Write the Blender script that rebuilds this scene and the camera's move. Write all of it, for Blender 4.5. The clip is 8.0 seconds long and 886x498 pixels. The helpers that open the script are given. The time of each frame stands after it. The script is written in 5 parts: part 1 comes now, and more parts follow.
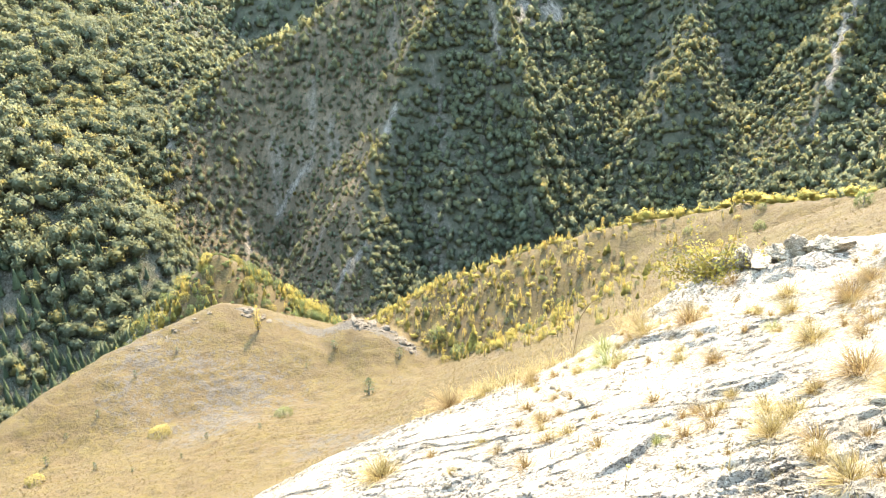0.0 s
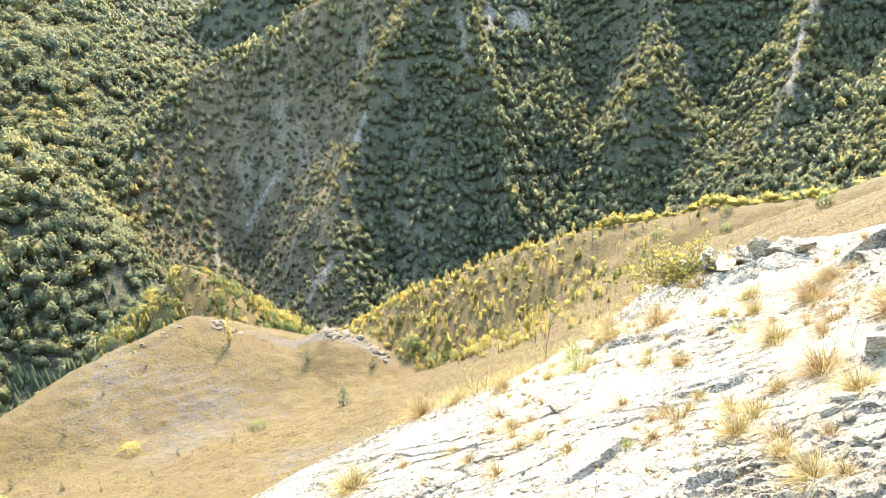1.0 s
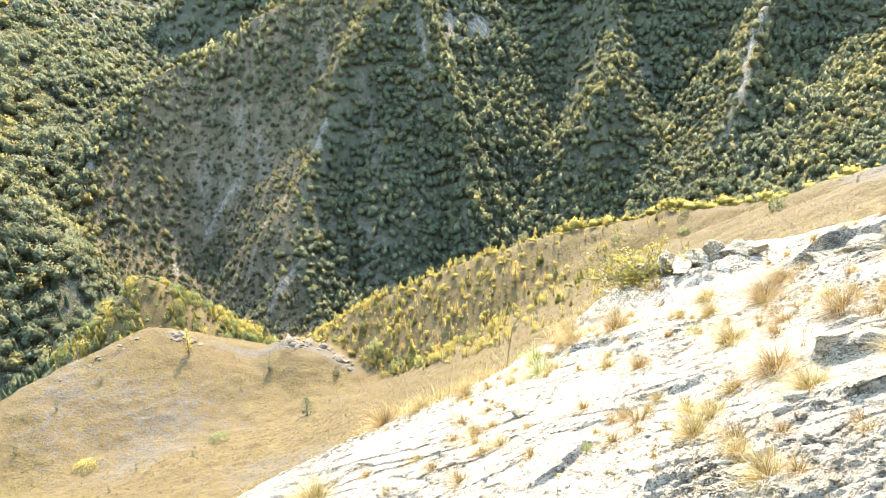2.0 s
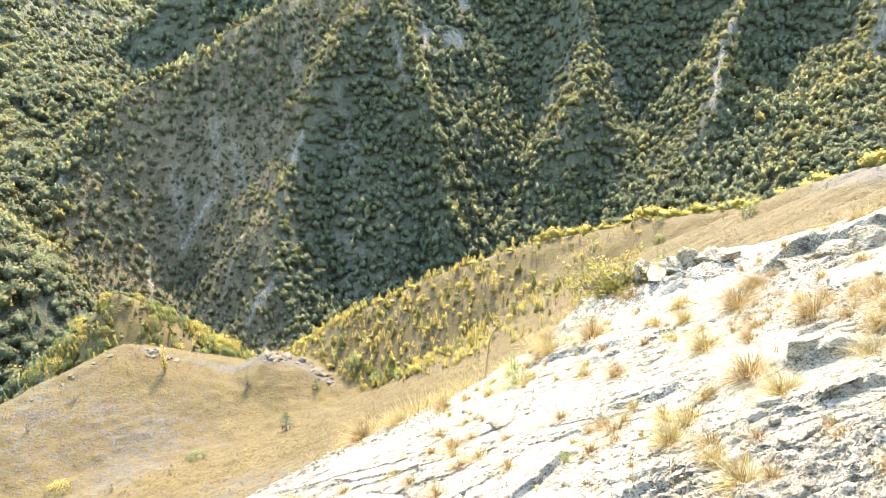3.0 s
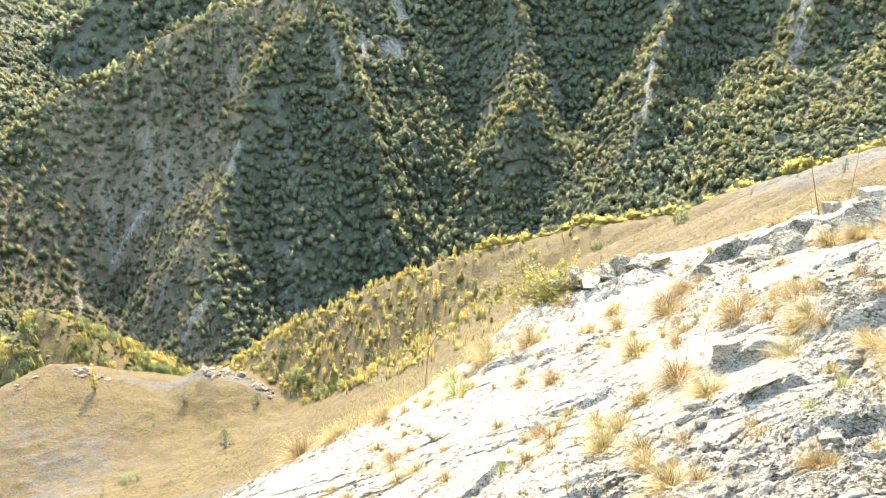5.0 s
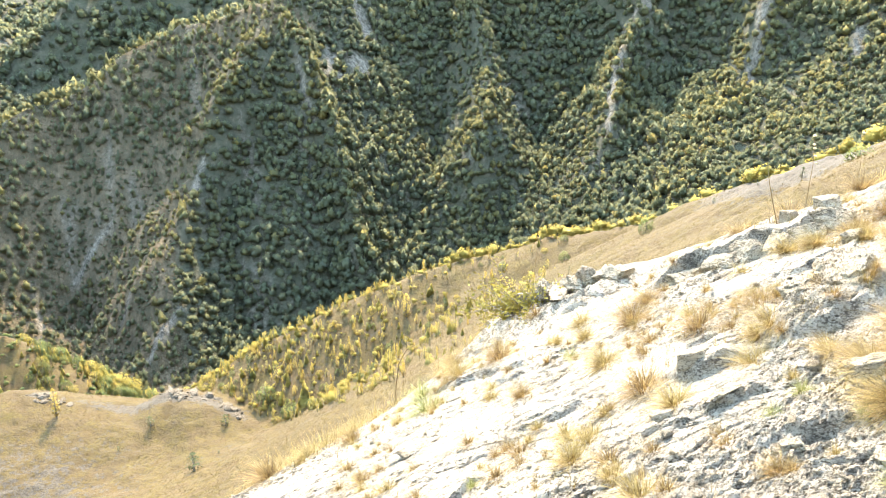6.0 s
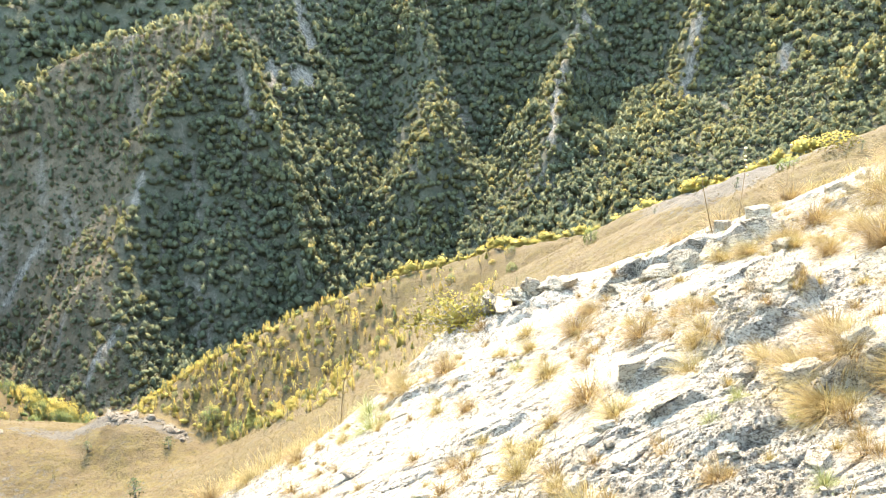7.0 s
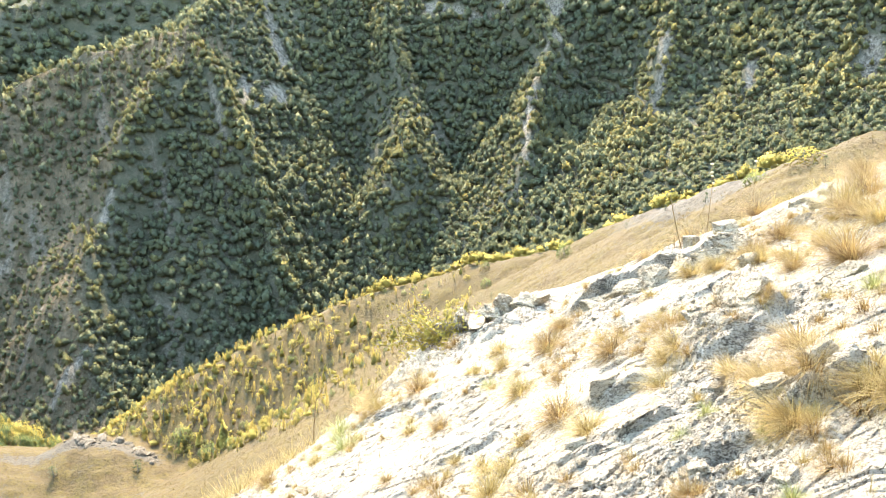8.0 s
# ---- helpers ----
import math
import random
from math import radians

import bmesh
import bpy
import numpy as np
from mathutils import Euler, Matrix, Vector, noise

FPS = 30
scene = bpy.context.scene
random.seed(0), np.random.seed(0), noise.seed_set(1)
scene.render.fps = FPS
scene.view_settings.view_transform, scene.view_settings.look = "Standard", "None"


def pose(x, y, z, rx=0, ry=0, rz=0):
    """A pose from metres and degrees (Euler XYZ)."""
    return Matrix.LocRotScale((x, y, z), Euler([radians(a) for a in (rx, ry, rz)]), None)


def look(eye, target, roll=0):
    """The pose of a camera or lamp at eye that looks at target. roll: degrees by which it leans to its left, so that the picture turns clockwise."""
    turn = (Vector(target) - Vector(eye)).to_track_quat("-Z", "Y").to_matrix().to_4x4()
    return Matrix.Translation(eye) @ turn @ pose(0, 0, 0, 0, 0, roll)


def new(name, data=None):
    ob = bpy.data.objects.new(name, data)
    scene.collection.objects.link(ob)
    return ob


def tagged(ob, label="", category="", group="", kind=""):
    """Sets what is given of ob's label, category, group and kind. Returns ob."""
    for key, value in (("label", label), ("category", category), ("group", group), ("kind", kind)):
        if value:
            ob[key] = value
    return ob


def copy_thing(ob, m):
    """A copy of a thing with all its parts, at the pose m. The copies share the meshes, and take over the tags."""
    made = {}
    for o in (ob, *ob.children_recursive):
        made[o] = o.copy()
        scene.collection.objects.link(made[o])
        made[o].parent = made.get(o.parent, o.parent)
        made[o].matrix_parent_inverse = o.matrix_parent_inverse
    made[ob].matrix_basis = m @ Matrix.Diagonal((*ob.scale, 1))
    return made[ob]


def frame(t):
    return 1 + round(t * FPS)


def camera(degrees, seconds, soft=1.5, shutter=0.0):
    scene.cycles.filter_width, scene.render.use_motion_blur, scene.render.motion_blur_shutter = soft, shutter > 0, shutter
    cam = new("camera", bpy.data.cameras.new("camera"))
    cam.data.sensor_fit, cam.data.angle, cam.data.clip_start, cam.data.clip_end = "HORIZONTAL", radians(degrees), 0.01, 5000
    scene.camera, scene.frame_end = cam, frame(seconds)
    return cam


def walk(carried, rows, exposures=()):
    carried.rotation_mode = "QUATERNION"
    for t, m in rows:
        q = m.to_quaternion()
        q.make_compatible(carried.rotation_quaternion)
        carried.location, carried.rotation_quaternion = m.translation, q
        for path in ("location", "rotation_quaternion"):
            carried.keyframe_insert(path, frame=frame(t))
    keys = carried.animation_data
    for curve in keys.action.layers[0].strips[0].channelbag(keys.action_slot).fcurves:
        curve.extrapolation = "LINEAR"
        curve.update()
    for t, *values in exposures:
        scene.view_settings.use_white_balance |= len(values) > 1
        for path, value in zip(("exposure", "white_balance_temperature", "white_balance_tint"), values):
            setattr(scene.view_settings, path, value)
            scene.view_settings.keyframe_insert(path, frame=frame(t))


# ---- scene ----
# The camera: a phone held by someone who stands on the rock and turns to the right.
cam = camera(66.77, 8.0, soft=0.7)
ROWS = [
    (0.0, 0.0000, 0.0000, 1.6000, 70.000, -0.000, 0.000),
    (0.5, 0.0171, 0.0132, 1.5953, 70.260, 0.067, -1.193),
    (1.0, 0.0315, 0.0127, 1.5982, 70.654, 0.226, -2.570),
    (1.5, 0.0418, 0.0155, 1.5981, 70.912, 0.019, -4.293),
    (3.0, 0.0804, 0.0425, 1.5963, 72.108, 0.138, -7.795),
    (3.5, 0.0919, 0.0372, 1.6011, 72.624, 0.254, -8.633),
    (4.0, 0.1078, 0.0412, 1.6009, 72.631, 0.053, -10.083),
    (4.5, 0.1240, 0.0532, 1.6009, 72.611, -0.369, -11.604),
    (6.0, 0.1560, 0.0602, 1.6162, 74.080, -0.098, -15.629),
    (6.5, 0.1877, 0.0749, 1.6172, 74.697, -0.096, -17.989),
    (7.0, 0.2036, 0.0837, 1.6187, 75.166, -0.386, -20.110),
    (7.5, 0.2238, 0.0966, 1.6205, 75.718, -0.082, -21.063),
    (8.0, 0.2291, 0.0879, 1.6278, 76.536, -0.475, -22.330),
]
walk(cam, [(t, pose(x, y, z, rx, ry, rz)) for t, x, y, z, rx, ry, rz in ROWS], [(0.0, 3.55), (8.0, 3.55)])

# ---- world and sun: a hazy autumn midday, the sun ahead and high ----
SUN_AZ, SUN_EL = 13.0, 49.0  # degrees clockwise from straight ahead (+y), and above the horizon
world = bpy.data.worlds.new("sky")
scene.world = world
world.use_nodes = True
wn = world.node_tree
wn.nodes.clear()
sky = wn.nodes.new("ShaderNodeTexSky")
sky.sky_type, sky.sun_disc = "NISHITA", False
sky.sun_elevation, sky.sun_rotation = radians(SUN_EL), radians(SUN_AZ)
sky.altitude, sky.air_density, sky.dust_density, sky.ozone_density = 300, 2.1, 1.2, 3.2
bg = wn.nodes.new("ShaderNodeBackground")
bg.inputs["Strength"].default_value = 0.15
wout = wn.nodes.new("ShaderNodeOutputWorld")
wn.links.new(sky.outputs[0], bg.inputs["Color"])
wn.links.new(bg.outputs[0], wout.inputs["Surface"])
sun = new("sun", bpy.data.lights.new("sun", "SUN"))
sun.data.energy, sun.data.angle, sun.data.color = 2.0, radians(0.6), (1.0, 0.84, 0.58)
a, e = radians(SUN_AZ), radians(SUN_EL)
sun.matrix_world = look((200 * math.sin(a) * math.cos(e), 200 * math.cos(a) * math.cos(e), 200 * math.sin(e)), (0, 0, 0))


# ---- noise on arrays ----
def lattice(ix, iy, seed):
    v = (ix.astype(np.int64) * 374761393 + iy.astype(np.int64) * 668265263 + seed * 1442695041) & 0xFFFFFFFF
    v = ((v ^ (v >> 13)) * 1274126177) & 0xFFFFFFFF
    return ((v ^ (v >> 16)) & 0xFFFFFF) / float(0xFFFFFF)


def vnoise(x, y, seed=0):
    ix, iy = np.floor(x), np.floor(y)
    fx, fy = x - ix, y - iy
    fx, fy = fx * fx * fx * (fx * (fx * 6 - 15) + 10), fy * fy * fy * (fy * (fy * 6 - 15) + 10)
    a, b = lattice(ix, iy, seed), lattice(ix + 1, iy, seed)
    c, d = lattice(ix, iy + 1, seed), lattice(ix + 1, iy + 1, seed)
    return (a + (b - a) * fx) * (1 - fy) + (c + (d - c) * fx) * fy - 0.5


def fbm(x, y, size, octaves=4, seed=0, gain=0.5):
    x, y = np.asarray(x, float) / size, np.asarray(y, float) / size
    total, amp = 0.0, 1.0
    for k in range(octaves):
        total = total + amp * vnoise(x, y, seed + 17 * k)
        x, y, amp = x * 2.03 + 0.37 * y, y * 2.03 - 0.37 * x, amp * gain
    return total


def smooth(a, b, v):
    u = np.clip((v - a) / (b - a), 0, 1)
    return u * u * (3 - 2 * u)


def smax(a, b, k):
    h = np.clip(0.5 + 0.5 * (a - b) / k, 0, 1)
    return b + (a - b) * h + k * h * (1 - h)


def polar(az, d, z):
    return (d * math.sin(radians(az)), d * math.cos(radians(az)), z)


STEEP = 0.66  # how much nearer the far side of the valley stands than a first guess had it


def hill(az, d, z):
    near = 335 + (d - 335) * STEEP
    return polar(az, near, z * near / d)


def ridge(x, y, points, near_slope, far_slope, round_by=3.0):
    """Height of a ridge along points (x, y, z) that falls away at one slope to each side of its line; the near side is on the right hand of its way."""
    best = np.full(np.shape(x), 1e9)
    height = np.full(np.shape(x), -1e9)
    for (ax, ay, az), (bx, by, bz) in zip(points, points[1:]):
        ux, uy = bx - ax, by - ay
        s = np.clip(((x - ax) * ux + (y - ay) * uy) / (ux * ux + uy * uy), 0, 1)
        dx, dy = x - ax - s * ux, y - ay - s * uy
        dist = np.hypot(dx, dy)
        turn = np.clip((ux * dy - uy * dx) / (math.hypot(ux, uy) * dist + 1e-6) * 1.5, -1, 1)
        side = near_slope + (far_slope - near_slope) * (0.5 + 0.5 * turn)
        h = az + s * (bz - az) - side * (np.sqrt(dist * dist + round_by * round_by) - round_by)
        height = np.where(h > height, h, height)
    return height


# ---- the lie of the land: ridges as (bearing, distance, height) ----
KNOLL = [polar(*p) for p in ((-52, 118, -80), (-37.7, 125, -69.3), (-28.9, 135, -65.0), (-20, 145, -62.8), (-16.3, 143, -69.5), (-12.4, 140, -71.5), (-7.8, 140, -67.3), (-2.4, 133, -77), (1.5, 128, -78))]
SPUR = [polar(*p) for p in ((-11, 200, -112), (-5.5, 172, -82.9), (0.8, 152, -63.9), (7.4, 152, -56.0), (14.2, 152, -48.8), (18.3, 152, -45.5), (25.4, 146, -38.5), (34, 136, -31.5), (41, 122, -20.0), (47, 110, -12.9), (55.4, 95, -4.4), (78, 92, -6))]
TOOTH = [polar(*p) for p in ((-30, 182, -96), (-22.3, 188, -74), (-19.7, 190, -66.3), (-17.3, 190, -76), (-11.7, 190, -92), (-8, 195, -104))]
CREST = [hill(*p) for p in ((-24.6, 450, -148), (-23.3, 480, -127), (-22.3, 510, -106), (-20.7, 545, -82), (-18.3, 580, -58), (-13.2, 620, -25), (-10.3, 632, -5), (-5.1, 645, 21), (2.4, 640, 50), (5, 700, 78), (8, 770, 104), (14, 830, 125))]
RIB = [hill(*p) for p in ((2.4, 640, 50), (0.6, 590, 16), (-3.0, 535, -36), (-5.0, 490, -74), (-6.5, 425, -110), (-7.4, 370, -134), (-6.0, 342, -152))]
EDGE = [hill(*p) for p in ((2.4, 640, 52), (3.4, 600, 24), (4.6, 565, -5), (6.0, 530, -36), (7.4, 480, -75), (8.0, 430, -110))]
WALL = [hill(*p) for p in ((8, 770, 104), (16, 830, 122), (26, 830, 135), (36, 840, 150), (46, 800, 150), (58, 760, 150), (72, 700, 130))]
SPURS = [
    [hill(*p) for p in ((27, 830, 140), (31, 700, 60), (29.6, 610, -3), (28.8, 540, -48), (27, 470, -98))],
    [hill(*p) for p in ((38, 840, 145), (40, 690, 55), (38.2, 590, -38), (36, 500, -100), (34.8, 440, -126))],
    [hill(*p) for p in ((46, 800, 150), (46.2, 680, 36), (45, 590, -16), (43, 500, -80), (41.6, 440, -112))],
    [hill(*p) for p in ((55, 770, 150), (53, 650, 40), (51, 560, -20), (50, 480, -72), (49, 430, -104))],
    [hill(*p) for p in ((17, 790, 110), (18.6, 620, -10), (19.1, 545, -38), (18.6, 470, -102))],
]
LEFT_HILL = [polar(*p) for p in ((-60, 520, 0), (-46, 470, -40), (-36.6, 440, -38.7), (-33.2, 405, -52.3), (-30.1, 385, -67.4), (-28.2, 365, -78.5), (-26.6, 342, -95.3), (-25.2, 322, -114.1), (-22.8, 312, -142))]
BACK_HILL = [polar(*p) for p in ((-60, 900, 230), (-42, 900, 190), (-34, 880, 150), (-25, 860, 90), (-18.2, 800, 22), (-15.3, 770, -8), (-14.4, 740, -34), (-15.5, 690, -62), (-18.5, 640, -92))]
BEHIND = [hill(*p) for p in ((-15.8, 860, -30), (-14.5, 900, 10), (-11, 950, 70), (-5, 1000, 130), (4, 1000, 190))]
BACK_RANGE = [polar(*p) for p in ((-70, 1300, 330), (-40, 1300, 260), (-15, 1250, 170), (0, 1200, 190), (15, 1300, 260), (45, 1250, 320), (80, 1200, 330))]


def hillside(x, y):
    """The slope of the camera's own mountain: steep under the rock, then a gentler meadow."""
    q = -0.45 * x + 0.89 * y
    drop = np.interp(q, [-400, -8, 0, 8, 45, 80, 105, 130, 300, 2000], [260, 1.5, -3.0, -8.5, -37, -61.0, -70, -84, -190, -300])
    return drop


def land(x, y):
    d = np.hypot(x, y)
    wx = x + 12 * fbm(x, y, 90, 3, 5) * smooth(240, 400, d)
    wy = y + 12 * fbm(x, y, 90, 3, 9) * smooth(240, 400, d)
    mid = smax(hillside(x, y), ridge(x, y, KNOLL, 0.36, 0.85, 3), 7)
    mid = smax(mid, ridge(x, y, SPUR, 0.65, 0.9, 4), 3)
    mid = smax(mid, ridge(x, y, TOOTH, 0.85, 1.0, 0.8), 1.5)
    far = smax(ridge(wx, wy, CREST, 1.16, 1.5, 3), ridge(wx, wy, WALL, 1.25, 0.5, 8), 8)
    far = smax(far, ridge(wx, wy, RIB, 1.15, 1.8, 3), 4)
    far = smax(far, ridge(wx, wy, EDGE, 1.6, 1.5, 2), 3)
    for spur in SPURS:
        far = smax(far, ridge(wx, wy, spur, 1.6, 1.65, 3), 3)
    far = smax(far, ridge(wx, wy, LEFT_HILL, 0.7, 1.3, 8), 6)
    far = smax(far, ridge(wx, wy, BACK_HILL, 0.6, 0.6, 10), 8)
    far = smax(far, ridge(wx, wy, BEHIND, 1.45, 1.0, 5), 4)
    far = smax(far, ridge(wx, wy, BACK_RANGE, 0.5, 0.3, 20), 20)
    # downhill ribs and gullies on the far slopes
    far = far + (9 * fbm(x * 1.5, y * 0.55, 55, 4, 21) + 3.5 * fbm(x * 1.4, y * 0.6, 15, 3, 33)) * smooth(240, 380, d)
    floor = -157 + 26 * smooth(-60, -230, x) * smooth(400, 330, d) + 3 * fbm(x, y, 40, 3, 3)
    far = smax(far, floor, 12)
    h = smax(mid, far, 3)
    h = h + (0.9 * fbm(x, y, 18, 4, 41) + 0.25 * fbm(x, y, 3.0, 3, 44)) * smooth(25, 70, d) * smooth(260, 200, d)
    # narrow grazing steps along the contour lines of the open slopes
    near = smooth(40, 75, d) * smooth(235, 200, d)
    level = h / 0.85 + 1.6 * fbm(x, y, 16, 4, 48)
    h = h + near * (0.5 + 1.1 * fbm(x, y, 9, 2, 49)) * (np.abs((level % 1.0) - 0.5) - 0.25) + near * 0.42 * fbm(x, y, 1.7, 2, 50)
    return h + 1.6


# ---- the near rock: a tilted slab with a rounded brow ----
def brow(x, y):
    """How far a place lies beyond the brow of the rock, past which it drops."""
    az = np.degrees(np.arctan2(x, np.maximum(y, 1e-3)))
    edge = np.interp(az, [-60, -20, -10, 0, 6, 11, 16, 20, 24, 29, 34, 40, 46, 52, 58, 80], [4.3, 4.7, 5.0, 5.3, 5.5, 5.8, 6.4, 7.4, 8.7, 8.8, 8.2, 7.8, 7.9, 8.2, 8.3, 9.0])
    return np.hypot(x, y) - edge


def slab(x, y):
    """The rock's broad shape, without its breaks."""
    over = np.clip(brow(x, y) + 0.5, 0, None)
    h = -0.026 + 0.388 * x - 0.36 * y - 0.16 * over ** 2 / (1 + 0.12 * over)
    for kx, ky, rx, ry, high in KNOBS:
        e = ((x - kx) / rx) ** 2 + ((y - ky) / ry) ** 2
        h = h + high * smooth(1.4, 0.25, e + 0.5 * fbm(x, y, 0.25, 3, 97) + 0.4 * fbm(x, y, 0.7, 2, 98))
    return h


# swellings and knobs of the rock: place, half-widths, height
KNOBS = [(3.25, 6.55, 0.9, 0.7, 0.13), (3.30, 2.95, 0.34, 0.28, 0.17)]


STRATA = (0.93, -0.36)  # the way along which the layers run, in plan


def cells(u, v, seed):
    """Broken blocks: for each place its block's own random numbers, and how near it lies to the joint with the next block."""
    iu, iv = np.floor(u), np.floor(v)
    f1, f2 = np.full(u.shape, 9.0), np.full(u.shape, 9.0)
    a, b, ou, ov = np.zeros(u.shape), np.zeros(u.shape), np.zeros(u.shape), np.zeros(u.shape)
    for du in (-1, 0, 1):
        for dv in (-1, 0, 1):
            cu, cv = iu + du, iv + dv
            pu, pv = cu + lattice(cu, cv, seed), cv + lattice(cu, cv, seed + 1)
            d = np.hypot(u - pu, v - pv)
            near = d < f1
            f2 = np.where(near, f1, np.minimum(f2, d))
            f1 = np.where(near, d, f1)
            a = np.where(near, lattice(cu, cv, seed + 2), a)
            b = np.where(near, lattice(cu, cv, seed + 3), b)
            ou, ov = np.where(near, u - pu, ou), np.where(near, v - pv, ov)
    return a - 0.5, b - 0.5, ou, ov, f2 - f1


def rough_places(x, y):
    """1 where the rock is crumbled, 0 where it is a clean slab."""
    r = fbm(x, y, 1.1, 3, 91) + 0.05 * smooth(1.6, 2.6, x) - 0.15
    for kx, ky, rx, ry, _ in KNOBS:
        r = r + 0.22 * smooth(1.6, 0.6, ((x - kx) / rx) ** 2 + ((y - ky) / ry) ** 2)
    return smooth(-0.10, 0.16, r)


# broken steps across the rock: from (x, y) to (x, y), how high, and how far back the raised slab reaches
STEPS = [(3.62, 5.39, 4.86, 4.36, 0.25, 0.9),
          (2.54, 1.98, 2.77, 1.79, 0.21, 0.45),
          (2.42, 3.13, 2.62, 2.98, 0.13, 0.35),
          (2.18, 2.67, 2.4, 2.5, 0.08, 0.3),
          (1.8, 2.52, 2.12, 2.6, 0.05, 0.3),
          (2.07, 2.06, 2.3, 1.94, 0.07, 0.3),
          (1.66, 5.66, 2.29, 4.83, 0.06, 0.5),
          (1.58, 3.65, 1.94, 3.36, 0.05, 0.4),
          (3.78, 3.86, 4.07, 3.7, 0.1, 0.4),
          (-0.61, 4.15, -0.1, 4.3, 0.05, 0.3),
          (0.77, 2.95, 1.22, 3.07, 0.07, 0.3)]


def steps(x, y):
    total = np.zeros(np.shape(x))
    for x0, y0, x1, y1, high, deep in STEPS:
        ln = math.hypot(x1 - x0, y1 - y0)
        ux, uy = (x1 - x0) / ln, (y1 - y0) / ln
        s = (x - x0) * ux + (y - y0) * uy
        t = (y - y0) * ux - (x - x0) * uy + 0.10 * fbm(s, np.zeros(np.shape(s)), 0.22, 3, 141) + 0.05 * fbm(x, y, 0.12, 2, 142)
        ends = smooth(-0.12, 0.25 * ln, s) * smooth(ln + 0.15, 0.8 * ln, s)
        jag = 0.8 + 0.5 * fbm(s, np.zeros(np.shape(s)), 0.3, 3, 143) + 0.12 * (lattice(np.floor(s / 0.33 + 0.3 * fbm(x, y, 0.2, 2, 144)), np.floor(s * 0), 143) - 0.3)
        total = np.maximum(total, high * jag * ends * smooth(-0.015, 0.02, t) * smooth(deep, 0.15 * deep, t))
    return total


def rock_height(x, y):
    u = x * STRATA[0] + y * STRATA[1]
    v = -x * STRATA[1] + y * STRATA[0]
    u = u + 0.10 * fbm(u, v, 0.5, 3, 62)
    v = v + 0.30 * fbm(u, v, 1.3, 4, 61)
    rough = rough_places(x, y)
    h = slab(x, y) + 0.05 * fbm(x, y, 1.6, 2, 60)
    h = h + steps(x, y)
    calm = 0.3 + 0.7 * smooth(-0.6, 1.2, x)
    for size, rise, seed in ((0.95, 0.035, 1), (0.36, 0.024, 2), (0.13, 0.013, 3), (0.06, 0.007, 4)):
        c = (v + 0.10 * fbm(u, v, 0.3, 3, 70 + seed)) / size
        cell = np.floor(c)
        f = c - cell
        along = fbm(u + 3.7 * cell, cell * 9.1, size * 2.2, 2, 80 + seed)
        h = h + calm * rise * (0.45 + 1.5 * np.clip(along + 0.05, -0.3, 0.6)) * (0.45 + 0.55 * rough) * (smooth(0, 0.035, f) - f)
    for su, sv, rise, seed in ((0.80, 0.36, 0.028, 11), (0.30, 0.12, 0.026, 15), (0.11, 0.05, 0.022, 19), (0.05, 0.025, 0.012, 23)):
        a, b, ou, ov, gap = cells(u / su, v / sv, seed)
        h = h + rough * rise * (0.8 * a + 0.7 * b * ou - 0.5 * np.abs(a) * ov) - rise * 0.35 * rough * smooth(0.10, 0.0, gap)
    # thin crevices along and across the layers
    for su, sv, deep, seed in ((1.5, 0.28, 0.05, 31), (0.55, 0.13, 0.03, 37)):
        gap = cells(u / su + 0.12 * fbm(x, y, 0.2, 3, seed), v / sv + 0.25 * fbm(x, y, 0.3, 3, seed + 1), seed)[4]
        h = h - deep * smooth(0.07, 0.0, gap) * smooth(-0.06, 0.12, fbm(x, y, 0.6, 3, seed + 2) + 0.1 * rough)
    return h + 0.011 * fbm(x, y, 0.16, 4, 92) * (0.5 + rough) + (0.3 + rough) * 0.022 * np.abs(fbm(x, y, 0.05, 2, 93))


